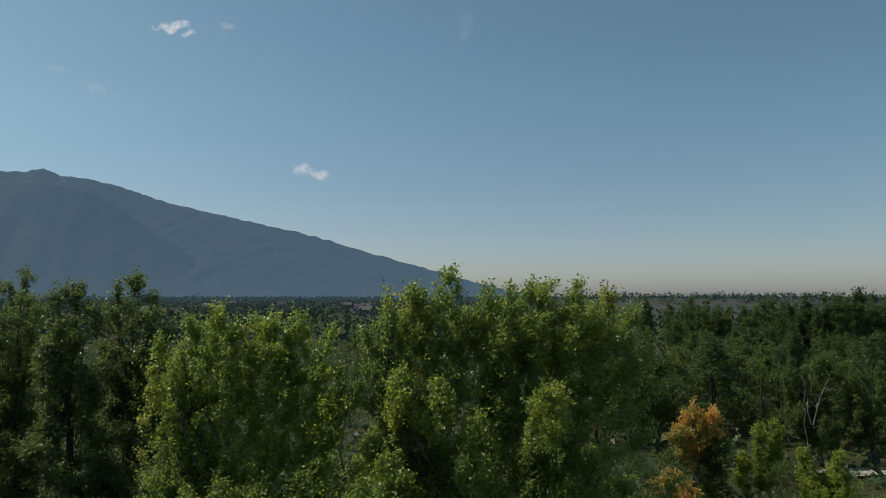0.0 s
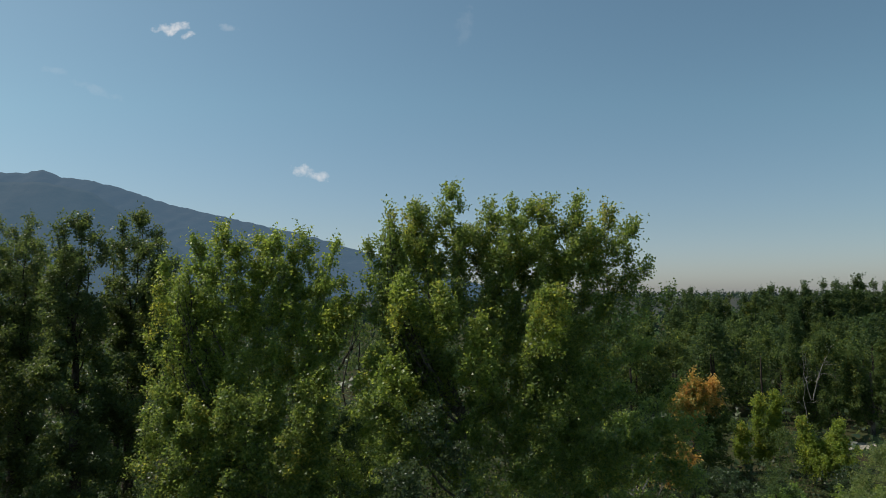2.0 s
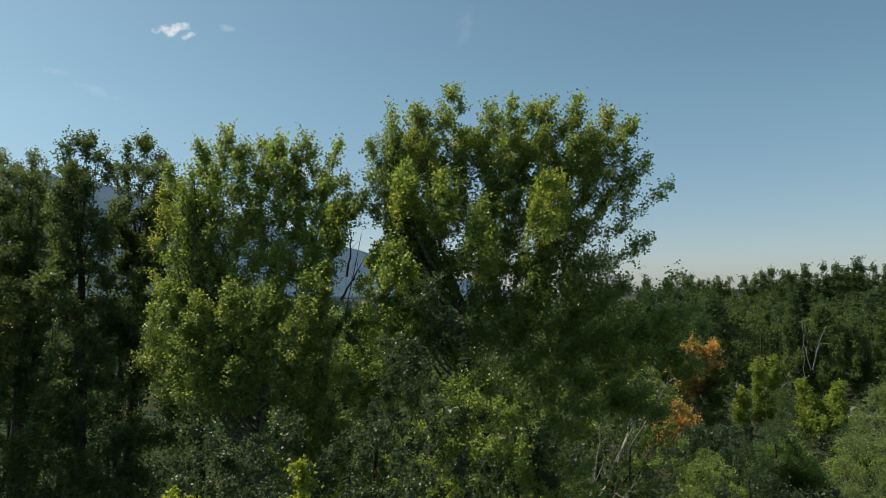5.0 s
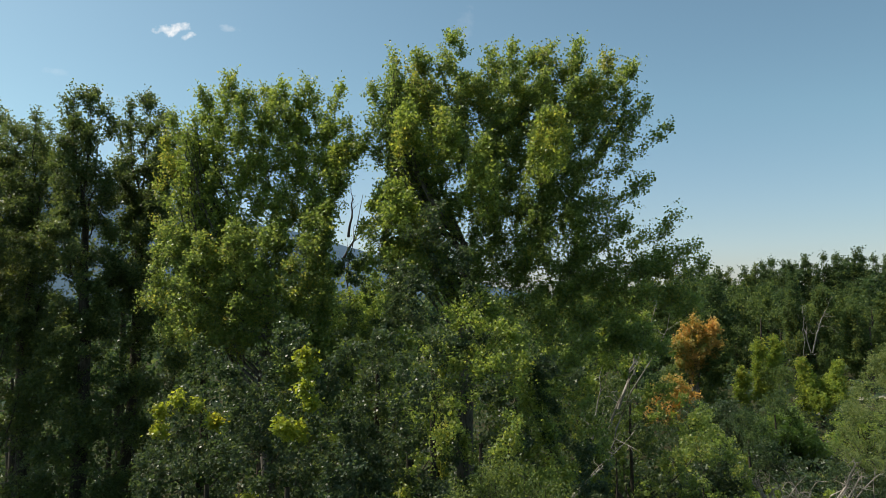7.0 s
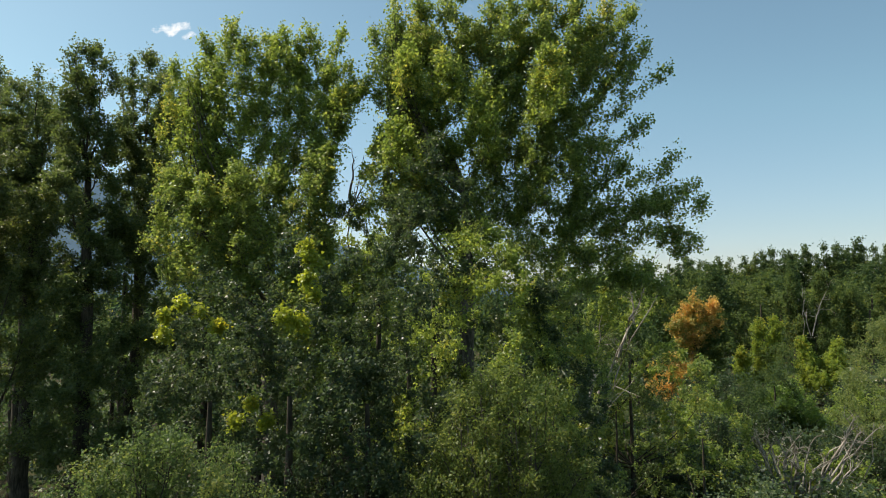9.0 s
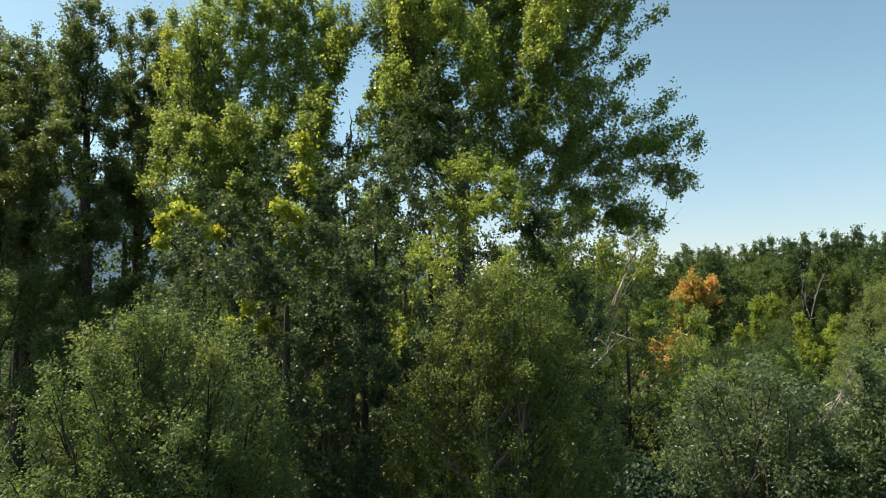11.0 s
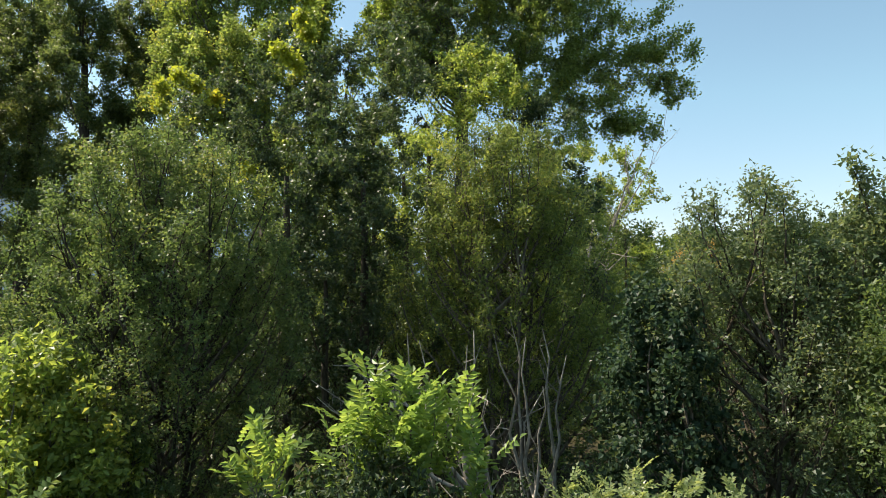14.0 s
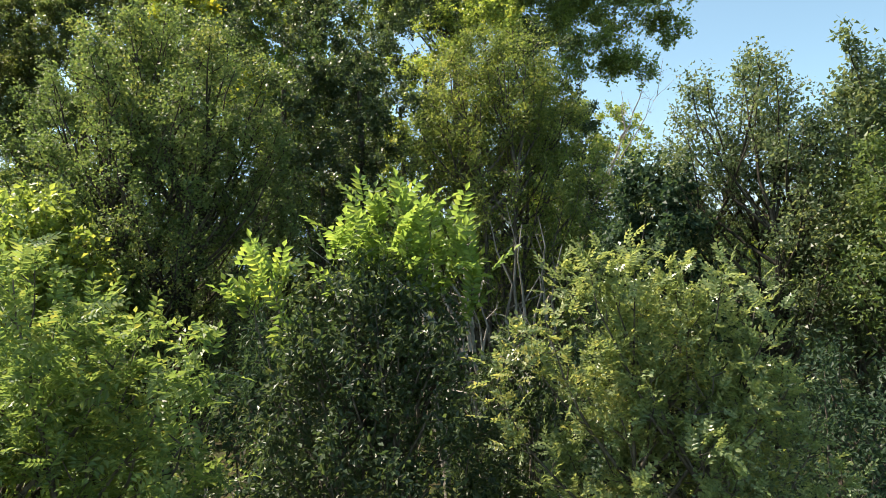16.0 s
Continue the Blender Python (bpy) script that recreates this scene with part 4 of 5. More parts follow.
# unseen tree past the left edge, added to shade the grove
DARK = plant('cottonwood_tree', 'dense dark green cottonwood closing the grove, added for shade', 'tree', (-26.07, 29, 0),
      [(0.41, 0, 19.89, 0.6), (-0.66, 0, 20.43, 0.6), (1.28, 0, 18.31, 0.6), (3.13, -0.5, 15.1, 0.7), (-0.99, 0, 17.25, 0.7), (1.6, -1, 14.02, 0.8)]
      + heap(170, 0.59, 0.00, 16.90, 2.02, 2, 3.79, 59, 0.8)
      + heap(171, 1.54, -0.50, 12.26, 2.73, 2.4, 3.73, 54, 0.9), seed=17, leaf='poplar_shaded', bark='dark', trunk=0.3, fork=(0.12, 0.75), dense=14, per=12, size=(0.098, 0.086), start=0.12, rise=0.75, first=7, taper=0.7, loose=0.8, shoot=1.7, group='tall cottonwoods of the grove')

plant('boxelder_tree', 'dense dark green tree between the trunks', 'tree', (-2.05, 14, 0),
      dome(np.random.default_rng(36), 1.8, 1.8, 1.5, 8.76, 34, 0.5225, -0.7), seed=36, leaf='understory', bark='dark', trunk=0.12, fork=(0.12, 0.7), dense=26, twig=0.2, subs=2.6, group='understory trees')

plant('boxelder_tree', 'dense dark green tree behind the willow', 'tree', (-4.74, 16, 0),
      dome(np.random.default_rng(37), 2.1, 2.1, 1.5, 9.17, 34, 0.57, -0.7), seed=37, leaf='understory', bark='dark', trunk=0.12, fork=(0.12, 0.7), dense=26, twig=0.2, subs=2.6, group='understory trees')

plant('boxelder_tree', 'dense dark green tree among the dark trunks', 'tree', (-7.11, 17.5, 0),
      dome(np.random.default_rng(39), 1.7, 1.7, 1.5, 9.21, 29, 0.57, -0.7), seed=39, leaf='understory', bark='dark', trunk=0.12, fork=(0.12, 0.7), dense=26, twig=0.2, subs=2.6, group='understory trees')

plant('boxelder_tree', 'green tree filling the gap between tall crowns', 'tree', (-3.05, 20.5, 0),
      dome(np.random.default_rng(40), 1.8, 1.8, 2, 12.71, 37, 0.5225, -0.7), seed=40, leaf='poplar_shaded', bark='dark', trunk=0.12, fork=(0.2, 0.75), dense=26, twig=0.2, subs=2.6, group='understory trees')

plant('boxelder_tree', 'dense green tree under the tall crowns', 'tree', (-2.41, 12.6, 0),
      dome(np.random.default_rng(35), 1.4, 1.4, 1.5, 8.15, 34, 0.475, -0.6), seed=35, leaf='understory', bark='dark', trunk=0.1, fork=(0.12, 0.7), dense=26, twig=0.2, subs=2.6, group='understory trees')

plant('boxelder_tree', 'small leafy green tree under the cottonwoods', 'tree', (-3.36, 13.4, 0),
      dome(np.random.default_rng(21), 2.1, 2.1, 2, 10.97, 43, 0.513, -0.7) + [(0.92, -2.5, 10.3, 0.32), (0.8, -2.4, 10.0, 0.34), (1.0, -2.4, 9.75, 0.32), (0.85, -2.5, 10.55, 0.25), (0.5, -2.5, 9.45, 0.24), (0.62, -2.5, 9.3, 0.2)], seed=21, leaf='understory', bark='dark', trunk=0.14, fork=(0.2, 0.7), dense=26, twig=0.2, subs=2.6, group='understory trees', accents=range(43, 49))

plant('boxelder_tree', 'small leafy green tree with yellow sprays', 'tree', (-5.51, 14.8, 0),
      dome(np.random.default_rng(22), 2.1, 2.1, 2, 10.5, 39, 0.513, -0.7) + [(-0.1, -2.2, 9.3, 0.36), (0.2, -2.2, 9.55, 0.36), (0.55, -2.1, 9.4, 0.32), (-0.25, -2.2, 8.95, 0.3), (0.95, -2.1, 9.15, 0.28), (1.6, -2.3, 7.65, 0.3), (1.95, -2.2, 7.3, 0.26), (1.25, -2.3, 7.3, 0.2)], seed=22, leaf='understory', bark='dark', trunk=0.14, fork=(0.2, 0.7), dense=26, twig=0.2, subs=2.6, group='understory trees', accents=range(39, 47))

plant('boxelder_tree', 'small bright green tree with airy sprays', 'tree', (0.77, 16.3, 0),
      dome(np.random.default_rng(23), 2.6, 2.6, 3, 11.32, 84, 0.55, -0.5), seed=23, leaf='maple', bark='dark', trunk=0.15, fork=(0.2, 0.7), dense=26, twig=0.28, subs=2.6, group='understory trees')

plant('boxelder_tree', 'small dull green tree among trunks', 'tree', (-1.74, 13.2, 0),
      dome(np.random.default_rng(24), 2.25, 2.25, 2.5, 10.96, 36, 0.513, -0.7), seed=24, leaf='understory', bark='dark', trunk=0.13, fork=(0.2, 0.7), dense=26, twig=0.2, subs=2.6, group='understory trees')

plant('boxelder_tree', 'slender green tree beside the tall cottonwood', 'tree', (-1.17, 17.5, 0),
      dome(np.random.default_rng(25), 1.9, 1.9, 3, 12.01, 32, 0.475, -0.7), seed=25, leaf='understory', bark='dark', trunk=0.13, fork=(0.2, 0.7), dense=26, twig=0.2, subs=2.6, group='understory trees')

plant('boxelder_tree', 'green tree under the open bough of the cottonwood', 'tree', (3.1, 18.6, 0),
      dome(np.random.default_rng(56), 2.2, 1.8, 2.5, 9.7, 52, 0.52, -0.3), seed=56, leaf='poplar', bark='dark', trunk=0.1, fork=(0.2, 0.7), dense=22, per=10, twig=0.24, subs=2.6, group='understory trees')

plant('boxelder_tree', 'rounded green tree behind the leaning snag', 'tree', (6.21, 31, 0),
      dome(np.random.default_rng(26), 4.5, 4.5, 3, 12.19, 47, 0.817, 0.5), seed=26, leaf='poplar', bark='dark', trunk=0.1, fork=(0.2, 0.7), dense=12, per=12, size=(0.11, 0.1), twig=0.2, subs=2.6, group='understory trees')

plant('boxelder_tree', 'rounded green tree at the grove edge', 'tree', (8.08, 29, 0),
      dome(np.random.default_rng(27), 3.35, 3.35, 2, 11.33, 39, 0.7505, 0.5), seed=27, leaf='maple', bark='dark', trunk=0.09, fork=(0.2, 0.7), dense=12, per=12, size=(0.11, 0.1), twig=0.2, subs=2.6, group='understory trees')

plant('boxelder_tree', 'low green tree beside dead branches', 'tree', (9.66, 25, 0),
      dome(np.random.default_rng(28), 2.8, 2.8, 0.5, 7.12, 36, 0.6175, 0.5), seed=28, leaf='poplar', bark='dark', trunk=0.07, fork=(0.15, 0.6), dense=13, size=(0.09, 0.08), twig=0.2, subs=2.6, group='understory trees')

plant('boxelder_tree', 'low green tree in the thicket', 'tree', (6.9, 27, 0),
      dome(np.random.default_rng(29), 2.8, 2.8, 0.5, 8.19, 36, 0.6175, 0.5), seed=29, leaf='poplar_shaded', bark='dark', trunk=0.07, fork=(0.15, 0.6), dense=13, size=(0.09, 0.08), twig=0.2, subs=2.6, group='understory trees')

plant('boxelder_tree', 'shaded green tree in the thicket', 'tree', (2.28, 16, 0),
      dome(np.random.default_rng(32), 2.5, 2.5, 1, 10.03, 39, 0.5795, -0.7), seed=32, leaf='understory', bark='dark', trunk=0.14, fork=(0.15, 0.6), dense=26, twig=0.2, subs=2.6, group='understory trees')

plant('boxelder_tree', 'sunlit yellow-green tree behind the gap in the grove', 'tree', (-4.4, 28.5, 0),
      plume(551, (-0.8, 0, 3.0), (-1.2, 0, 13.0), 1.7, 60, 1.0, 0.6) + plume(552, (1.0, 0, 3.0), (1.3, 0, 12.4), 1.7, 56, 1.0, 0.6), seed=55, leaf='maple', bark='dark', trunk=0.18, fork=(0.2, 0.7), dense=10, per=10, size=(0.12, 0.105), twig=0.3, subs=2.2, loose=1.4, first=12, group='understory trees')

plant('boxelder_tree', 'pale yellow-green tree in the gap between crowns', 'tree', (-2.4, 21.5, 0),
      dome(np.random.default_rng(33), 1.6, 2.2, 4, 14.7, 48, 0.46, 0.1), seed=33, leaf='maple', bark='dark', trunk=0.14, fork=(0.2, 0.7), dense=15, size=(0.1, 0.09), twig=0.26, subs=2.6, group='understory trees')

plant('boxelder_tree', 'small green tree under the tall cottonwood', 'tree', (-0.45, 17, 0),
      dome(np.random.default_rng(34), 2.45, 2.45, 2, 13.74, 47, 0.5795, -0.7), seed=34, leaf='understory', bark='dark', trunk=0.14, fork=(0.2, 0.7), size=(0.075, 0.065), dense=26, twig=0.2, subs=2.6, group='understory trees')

plant('willow_shrub', 'large rounded grey-green willow shrub with fine narrow leaves', 'shrub', (-4.4, 9.6, 0),
      dome(np.random.default_rng(41), 2.6, 1.7, 3.2, 7.75, 120, 0.5, -0.8), seed=41, leaf='olive', bark='dark', trunk=0.06, fork=(0.1, 0.6), dense=15, stems=5, size=(0.054, 0.03), twig=0.3, per=28, hang=0.3, subs=3.2, loose=0.9)

plant('willow_tree', 'multi-stemmed dull green willow with bare lower stems', 'tree', (0.95, 12.2, 0),
      dome(np.random.default_rng(42), 2.35, 1.4, 4.0, 8.4, 90, 0.5, -0.2), seed=42, leaf='willow', bark='grey', trunk=0.1, fork=(0.1, 0.65), dense=16, stems=5, size=(0.07, 0.03), twig=0.32, per=24, hang=0.4, subs=3.2, loose=0.9)

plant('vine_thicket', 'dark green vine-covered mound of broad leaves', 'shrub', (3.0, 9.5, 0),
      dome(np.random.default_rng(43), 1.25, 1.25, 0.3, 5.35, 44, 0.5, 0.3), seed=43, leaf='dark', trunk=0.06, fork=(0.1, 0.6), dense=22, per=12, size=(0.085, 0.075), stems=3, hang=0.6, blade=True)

plant('olive_tree', 'silvery green narrow-leaved tree with airy crown', 'tree', (4.55, 9.7, 0),
      dome(np.random.default_rng(44), 1.75, 1.7, 3.6, 6.9, 56, 0.46, -0.3), seed=44, leaf='silver', bark='dark', trunk=0.07, fork=(0.15, 0.6), dense=15, stems=4, size=(0.07, 0.034), twig=0.3, per=24, hang=0.3, subs=3.2, loose=0.9)

plant('olive_tree', 'silvery green narrow-leaved tree with upright shoots', 'tree', (6.2, 9.3, 0),
      dome(np.random.default_rng(45), 1.5, 1.5, 2.6, 6.6, 46, 0.42, 0.1) + [(-0.45, -0.2, 6.95, 0.16), (-0.3, -0.1, 6.7, 0.16)], seed=45, leaf='silver', bark='dark', trunk=0.07, fork=(0.15, 0.6), dense=22, stems=4, size=(0.084, 0.04), twig=0.3, per=22, hang=0.3, subs=3.2)

plant('olive_tree', 'dull olive-green tree with drooping sprays', 'tree', (5.95, 7.7, 0),
      dome(np.random.default_rng(52), 1.25, 1.3, 3.3, 5.75, 46, 0.42, 0.0), seed=52, leaf='olive', bark='dark', trunk=0.07, fork=(0.15, 0.6), dense=20, stems=4, size=(0.08, 0.036), twig=0.32, per=20, hang=0.5, subs=3.2)

plant('leafy_shrub', 'bright green leafy shrub with hanging leaves', 'shrub', (-5.0, 7.9, 0),
      dome(np.random.default_rng(46), 1.5, 1.4, 0.3, 4.7, 64, 0.45, -0.5), seed=46, leaf='maple', trunk=0.05, fork=(0.05, 0.5), stems=4, dense=22, per=12, subs=4, twig=0.26, size=(0.095, 0.06), hang=0.5, blade=True)

plant('leafy_shrub', 'sunlit green shrub with feathered leaves', 'shrub', (-3.0, 4.9, 0),
      dome(np.random.default_rng(47), 1.5, 1.4, 0.1, 3.3, 44, 0.4, 0.0) + [(-0.0, -0.3, 3.81, 0.2), (0.1, -0.7, 3.68, 0.2), (0.28, -0.3, 3.33, 0.2), (0.74, -0.5, 3.19, 0.2), (1.16, -0.5, 3.11, 0.2), (1.35, -0.7, 3.02, 0.2), (0.57, 0.1, 3.27, 0.2)], seed=47, leaf='ash', trunk=0.04, fork=(0.05, 0.5), stems=4, dense=12, per=3, subs=5, twig=0.22, hang=0.15, feathered=(0.2, 4, 0.075, 0.036), singles=80)

plant('ash_sapling', 'fresh green ash sapling with upright feathered sprays', 'shrub', (-0.8, 6.4, 0),
      [(-0.08, 0.2, 4.28, 0.15), (0.36, -0.1, 4.30, 0.15), (0.16, 0.2, 4.08, 0.15), (0.6, -0.1, 4.10, 0.15), (0.83, 0.2, 4.05, 0.15), (1.06, -0.1, 3.69, 0.15), (-1.28, 0.2, 3.75, 0.15), (-0.96, -0.1, 3.63, 0.15), (-0.26, -0.1, 3.90, 0.15), (-0.01, 0.2, 3.75, 0.15), (0.4, -0.1, 3.79, 0.15), (0.73, 0.2, 3.75, 0.15)], seed=48, leaf='fresh', trunk=0.04, fork=(0.05, 0.5), stems=3, dense=4, per=1, subs=2.0, start=0.7, twig=0.12, rise=1.0, hang=-0.8, feathered=(0.36, 5, 0.125, 0.06), singles=120)

plant('leafy_shrub', 'dark green shrub of small glossy leaves', 'shrub', (-0.75, 6.1, 0),
      dome(np.random.default_rng(53), 1.5, 1.2, 0.2, 3.75, 70, 0.42, -0.3), seed=53, leaf='understory', trunk=0.04, fork=(0.05, 0.5), stems=4, dense=20, per=12, subs=4, twig=0.22, size=(0.07, 0.036), hang=0.3, blade=True)

plant('leafy_shrub', 'pale green shrub with arching leafy shoots', 'shrub', (1.75, 5.35, 0),
      [(-0.73, -0.35, 3.72, 0.13), (-0.85, -0.05, 3.6, 0.13), (-0.36, -0.35, 3.78, 0.13), (0.03, -0.05, 3.61, 0.13), (0.33, -0.35, 3.6, 0.13), (0.72, -0.05, 3.37, 0.13), (0.64, -0.35, 3.11, 0.13), (0.97, -0.05, 2.67, 0.13), (1.01, -0.35, 2.42, 0.13), (1.41, -0.05, 1.93, 0.13), (-0.56, -0.35, 3.55, 0.13), (0.21, -0.05, 3.41, 0.13), (-1.08, -0.35, 3.29, 0.13), (-1.31, -0.05, 3.09, 0.13), (-1.48, -0.35, 2.85, 0.13)]
      + dome(np.random.default_rng(49), 1.4, 1.3, 0.1, 3.45, 62, 0.36, 0.1), seed=49, leaf='pale', trunk=0.035, fork=(0.05, 0.5), stems=5, dense=15, per=3, subs=5.5, twig=0.16, hang=-0.1, feathered=(0.15, 4, 0.056, 0.032), singles=120)

plant('leafy_shrub', 'dark green shrub at the foot of the bare sticks', 'shrub', (0.62, 7.3, 0),
      dome(np.random.default_rng(57), 0.85, 0.8, 0.2, 3.0, 34, 0.4, -0.4), seed=57, leaf='understory', trunk=0.03, fork=(0.05, 0.5), stems=3, dense=20, per=12, subs=4, twig=0.22, size=(0.07, 0.036), hang=0.3, blade=True)

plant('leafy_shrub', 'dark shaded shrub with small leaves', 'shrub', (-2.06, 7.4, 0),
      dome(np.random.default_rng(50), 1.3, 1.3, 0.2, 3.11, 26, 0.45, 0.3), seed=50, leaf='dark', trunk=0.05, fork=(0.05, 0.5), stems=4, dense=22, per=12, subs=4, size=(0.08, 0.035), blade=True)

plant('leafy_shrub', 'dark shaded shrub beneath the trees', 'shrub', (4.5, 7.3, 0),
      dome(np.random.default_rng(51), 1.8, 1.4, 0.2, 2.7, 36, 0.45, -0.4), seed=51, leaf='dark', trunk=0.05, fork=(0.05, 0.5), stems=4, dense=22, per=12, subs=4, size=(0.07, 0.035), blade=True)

plant('boxelder_tree', 'ragged tree with orange autumn foliage', 'tree', (22.9, 59.4, 0),
      plume(611, (-0.6, 0, 5.0), (-0.2, 0, 9.75), 1.5, 34, 1.0, 0.8) + plume(612, (0.9, 0, 4.5), (1.3, 0, 8.9), 1.3, 26, 1.0, 0.8) + plume(613, (-1.6, -0.4, 4.6), (-2.0, -0.4, 7.6), 1.0, 20, 1.0, 0.7)
      + heap(614, 1.6, -0.5, 4.6, 1.3, 1.2, 1.9, 22, 0.8), seed=61, leaf='orange', trunk=0.2, group='trees beyond the clearing', dense=6, per=10, subs=2.2, size=(0.19, 0.16), twig=0.5, fork=(0.15, 0.7), rise=0.8, accents=range(83, 105), tint='far')

plant('boxelder_tree', 'low bush with orange autumn foliage', 'tree', (19.3, 56, 0),
      dome(np.random.default_rng(68), 2.3, 2.3, 0.8, 4.11, 44, 0.75, 0.5), seed=68, leaf='orange', trunk=0.12, group='trees beyond the clearing', dense=8, per=12, subs=2.4, size=(0.18, 0.155), twig=0.6, fork=(0.15, 0.7))

plant('boxelder_tree', 'green tree under orange foliage', 'tree', (23.23, 61.5, 0),
      dome(np.random.default_rng(62), 3.5, 3.5, 1, 6.22, 48, 1.01, 0.5), seed=62, leaf='far', trunk=0.2, group='trees beyond the clearing', dense=8, per=12, subs=2.4, size=(0.18, 0.155), twig=0.6, fork=(0.15, 0.7))

plant('boxelder_tree', 'yellow-green columnar tree beyond the clearing', 'tree', (30.6, 62.3, 0),
      plume(631, (-0.4, 0, 0.6), (-0.7, 0, 7.1), 1.15, 44, 1.0, 0.75) + plume(632, (0.7, 0, 0.8), (1.0, 0.3, 7.2), 1.1, 40, 1.0, 0.75) + plume(633, (-2.0, 0, 0.4), (-2.5, 0, 4.4), 0.9, 20, 1.0, 0.7), seed=63, leaf='far_gold', trunk=0.2, group='trees beyond the clearing', dense=7, per=10, subs=2.4, size=(0.17, 0.145), twig=0.45, fork=(0.15, 0.7), rise=0.9)

plant('boxelder_tree', 'bright yellow-green bushy tree beyond the clearing', 'tree', (33.5, 58.3, 0),
      plume(641, (-1.2, 0, 0.3), (-1.5, 0, 5.7), 1.4, 40, 1.0, 0.75) + plume(642, (0.9, 0, 0.3), (1.3, 0, 5.3), 1.4, 38, 1.0, 0.75) + heap(643, 0.1, -1.0, 2.4, 2.4, 1.6, 1.8, 36, 0.75), seed=64, leaf='far_gold', trunk=0.2, group='trees beyond the clearing', dense=8, per=10, subs=2.4, size=(0.17, 0.145), twig=0.45, fork=(0.15, 0.7), rise=0.8)

plant('vine_thicket', 'bright green vines over a low bush', 'shrub', (22.9, 45, 0),
      heap(621, 0.4, 0, 2.6, 1.9, 1.6, 1.5, 40, 0.6) + heap(622, 2.2, -0.6, 1.6, 1.6, 1.4, 1.2, 26, 0.55) + heap(623, -1.2, -0.4, 1.9, 1.4, 1.2, 1.5, 22, 0.55), seed=69, leaf='fresh', trunk=0.1, stems=3, group='trees beyond the clearing', dense=9, per=10, subs=2.6, size=(0.14, 0.12), twig=0.35, fork=(0.1, 0.6), hang=0.4)

plant('willow_tree', 'pale grey-green willow beyond the clearing', 'tree', (25.9, 37, 0),
      dome(np.random.default_rng(65), 4.7, 4.2, 0.5, 8.3, 110, 0.9, 0.9), seed=65, leaf='far_pale', trunk=0.3, group='trees beyond the clearing', dense=8, per=16, subs=2.4, size=(0.15, 0.055), twig=0.5, fork=(0.1, 0.6), rise=0.8)

plant('boxelder_tree', 'green tree with bare branches among leaves', 'tree', (43.3, 76, 0),
      plume(661, (-2.6, 0, 3.0), (-3.0, 0, 12.0), 1.6, 44, 1.0, 0.95) + plume(662, (0.2, 0, 3.0), (0.9, 0, 12.3), 1.5, 42, 1.0, 0.95) + heap(663, -0.5, -1.0, 4.6, 3.6, 2.0, 3.2, 44, 1.0), seed=66, leaf='far', trunk=0.25, group='trees beyond the clearing', dense=6, per=9, subs=2, size=(0.22, 0.18), twig=0.5, fork=(0.15, 0.7), rise=0.9, bare=(3, 9, 15))

plant('boxelder_tree', 'green tree with pale dead limbs', 'tree', (48.9, 75, 0),
      plume(671, (-1.6, 0, 3.0), (-2.2, 0, 10.6), 1.5, 40, 1.0, 0.95) + plume(672, (1.2, 0, 3.0), (1.6, 0, 11.2), 1.6, 42, 1.0, 0.95) + heap(673, 0, -1.0, 4.2, 3.4, 2.0, 2.9, 40, 1.0), seed=67, leaf='far', trunk=0.25, group='trees beyond the clearing', dense=6, per=9, subs=2, size=(0.22, 0.18), twig=0.5, fork=(0.15, 0.7), rise=0.9, bare=(4, 11))

deadwood('snag', 'leaning leafless dead tree with bare forked twigs', 'dead tree', (3.33, 23.86, 0),
         [(0.00, 0.00, 2.15, 4.91, -0.45, 11.52), (2.81, -0.23, 7.47, 4.40, -0.23, 11.34), (1.68, 0.00, 5.32, 2.40, 0.23, 9.04), (2.09, -0.11, 6.15, 3.52, -0.68, 9.24), (1.06, 0.00, 4.12, 2.69, -0.91, 6.33), (3.44, -0.23, 8.68, 3.45, 0.00, 10.71)], radius=0.055, seed=3, twigs=8, bend=0.02)

tangle = np.random.default_rng(27)
deadwood('dead_shrub', 'sprawling tangle of pale bleached dead branches', 'dead shrub', (14.8, 28.4, 0),
         [(0, 0, -0.2, 0.4, -0.4, 3.0), (0.2, 0, -0.2, -1.2, -0.3, 2.7), (-0.2, 0, -0.2, 1.6, -0.5, 3.1)]
         + [(a * 0.35, -0.3, 0.8 + 0.4 * b, a, -0.5 - 1.2 * c, 2.4 + 2.1 * d) for a, b, c, d in zip(tangle.uniform(-3.0, 3.4, 26), tangle.uniform(0, 1, 26), tangle.uniform(0, 1, 26), tangle.uniform(0, 1, 26))],
         radius=0.06, seed=4, twigs=9, bend=0.3)

deadwood('dead_shrub', 'cluster of bare grey upright sticks', 'dead shrub', (0.50, 10.40, 0),
         [(0.14, 0.00, 0.06, -0.16, -0.12, 4.71), (-0.57, -0.12, 0.12, -1.27, -0.24, 4.67), (-0.57, -0.12, 0.12, -1.00, -0.24, 4.49), (0.05, 0.00, 0.06, -0.26, -0.12, 4.40), (0.78, 0.12, -0.01, 0.23, -0.12, 4.56), (0.87, 0.12, -0.01, 0.42, -0.12, 4.74), (0.87, 0.12, -0.01, 0.69, 0.00, 4.37), (1.00, 0.12, -0.01, 1.06, 0.12, 4.65), (1.09, 0.12, -0.01, 1.35, 0.12, 4.18), (-0.05, -0.12, 0.11, 0.05, -0.24, 3.68), (0.31, -0.12, 0.11, -0.12, -0.36, 3.26), (0.59, 0.00, 0.05, 0.91, -0.24, 3.67)], radius=0.055, seed=5, twigs=4, bend=0.06)

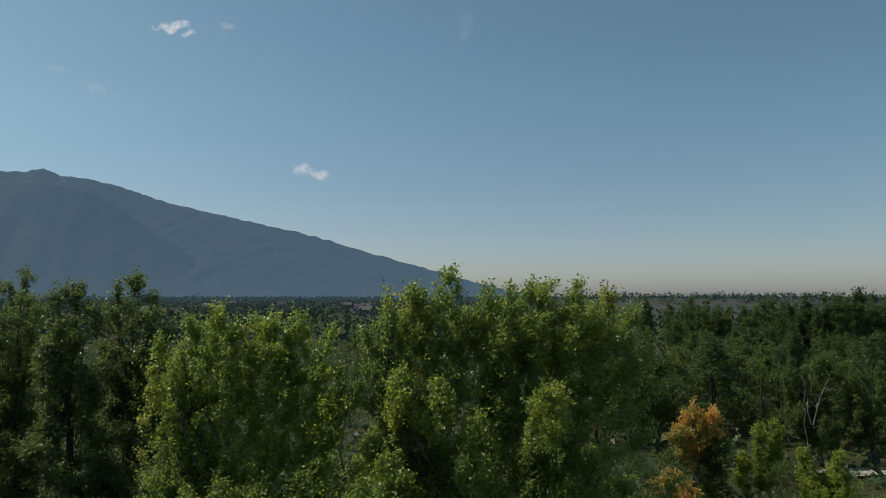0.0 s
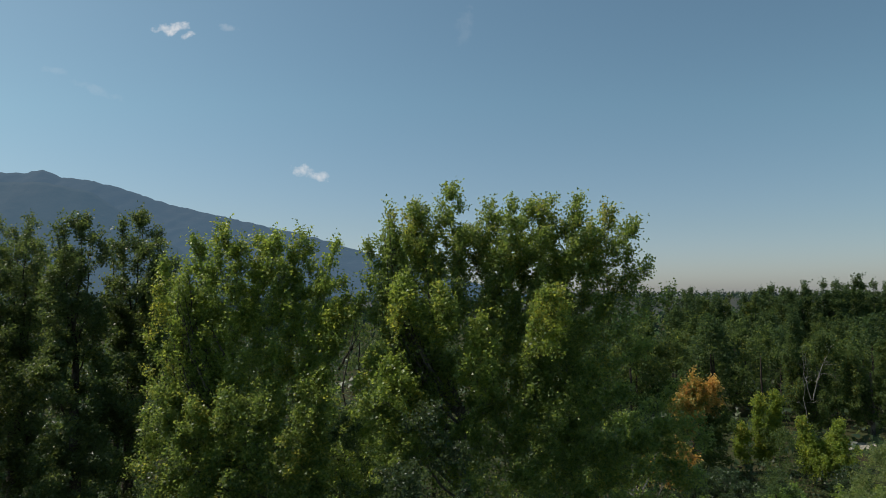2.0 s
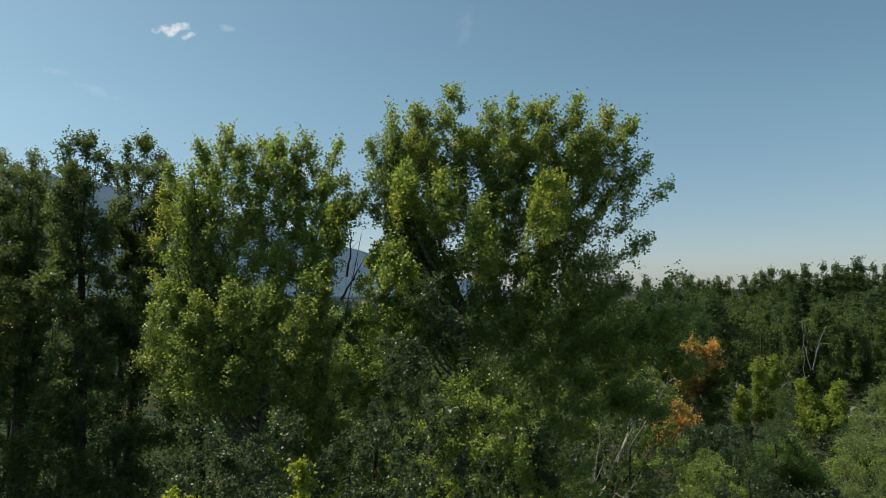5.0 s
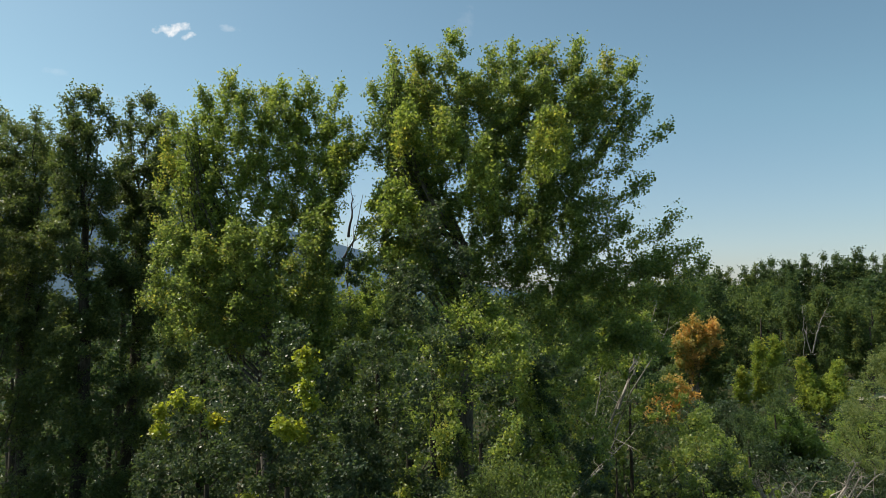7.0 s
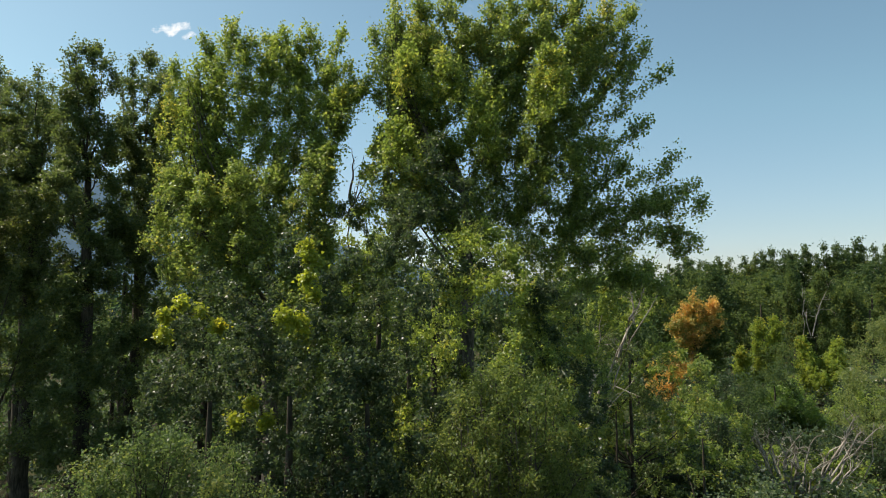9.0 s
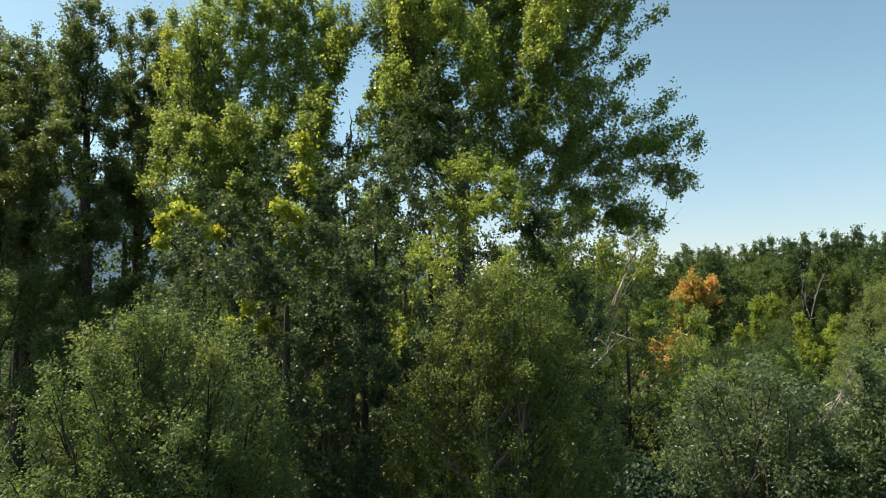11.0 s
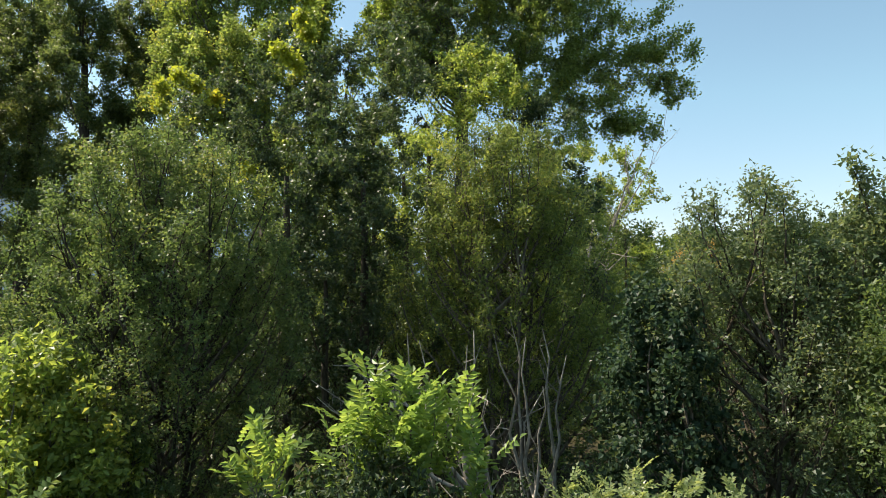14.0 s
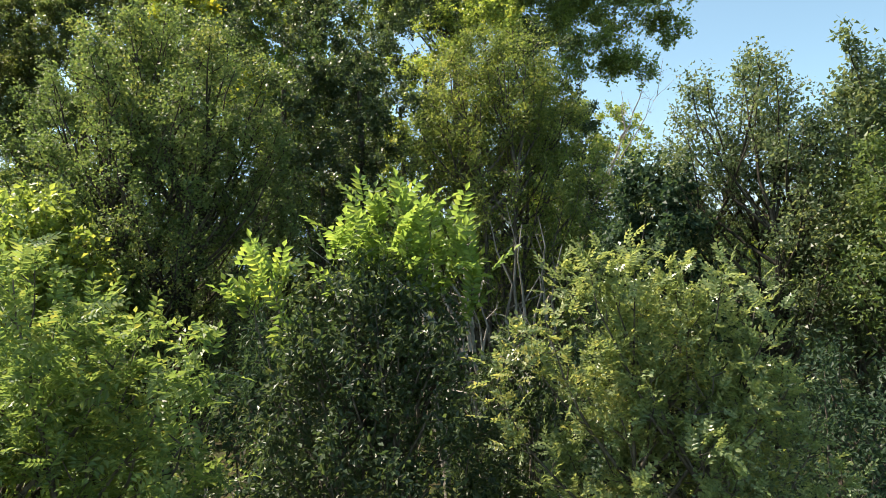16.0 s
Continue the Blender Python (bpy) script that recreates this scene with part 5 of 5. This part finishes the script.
deadwood('fallen_branches', 'pale arching fallen branches with dry twigs', 'dead branches', (-0.51, 9.20, 0),
         [(0.78, 0.00, 2.48, -1.35, -0.39, 4.07), (0.70, 0.00, 2.48, -1.14, -0.26, 4.27), (0.62, 0.00, 2.48, -0.84, -0.26, 4.31), (0.54, 0.00, 2.48, -1.33, -0.53, 3.87), (0.70, 0.00, 2.48, -0.75, -0.39, 4.14), (0.85, 0.00, 2.48, -0.38, -0.13, 4.15)], radius=0.045, seed=6, twigs=8, bend=0.16)

deadwood('bare_sapling', 'slim bare sapling between the crowns', 'dead tree', (-5.17, 30.40, 0),
         [(-0.18, 0.00, -0.18, 1.17, 0.00, 16.94), (0.24, 0.00, 13.29, 1.44, 0.00, 15.44), (0.51, 0.00, 14.36, 0.62, 0.00, 16.80)], radius=0.09, seed=7, twigs=6, bend=0.04, bark='dark')

deadwood('dry_twigs', 'dry pale twigs low among the shrubs', 'dead branches', (-2.11, 6, 0),
         [(0.00, 0.00, 1.13, -0.14, 0.00, 2.34), (0.00, 0.00, 1.13, 0.22, -0.20, 2.08), (0.00, 0.00, 1.13, -0.31, 0.00, 1.94)], radius=0.02, seed=8, twigs=6, bend=0.1)

deadwood('dead_tree', 'bare pale limbs of a dying tree above green foliage', 'dead tree', (41.46, 74, 0),
         [(-0.24, 0.00, 0.00, -1.65, -2.00, 10.35), (-0.6, -1.00, 5.05, -2.14, -2.50, 11.17), (-0.4, -1.00, 5.05, -0.02, -3.00, 9.66), (-0.3, -1.00, 5.5, 1.35, -2.50, 11.47)], radius=0.055, seed=9, twigs=7, bend=0.07)

# the grove goes on beside the view: cottonwoods added to throw shade into it
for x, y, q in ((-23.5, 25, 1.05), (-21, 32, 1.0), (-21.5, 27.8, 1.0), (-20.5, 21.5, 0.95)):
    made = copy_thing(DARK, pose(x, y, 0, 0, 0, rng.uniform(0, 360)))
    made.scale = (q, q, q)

# bushes that close the ground between the grove and the trees beyond
BUSH = [plant("bush", "rounded green bush of the thicket", "shrub", (12, 26.5, 0), dome(np.random.default_rng(101), 1.9, 1.9, 0.3, 2.9, 26, 0.6, -0.6),
              "understory", "dark", 0.06, (0.05, 0.5), dense=10, per=9, subs=2.6, size=(0.14, 0.115), twig=0.25, stems=3, group="bushes of the thicket", seed=101),
        plant("bush", "rounded fresh green bush of the thicket", "shrub", (17.5, 30, 0), dome(np.random.default_rng(102), 2.1, 2.1, 0.3, 2.6, 26, 0.6, -0.3),
              "maple", "dark", 0.06, (0.05, 0.5), dense=10, per=9, subs=2.6, size=(0.14, 0.115), twig=0.25, stems=3, group="bushes of the thicket", seed=102)]
for k in range(26):
    y = 24 + 31 * rng.uniform(0, 1)
    more(BUSH[0 if k % 5 else 1], y * rng.uniform(0.3, 0.78), y, rng.uniform(0.75, 1.3))
for k in range(7):
    y = 23 + 12 * rng.uniform(0, 1)
    more(BUSH[0], y * rng.uniform(-0.1, 0.3), y, rng.uniform(0.8, 1.2))
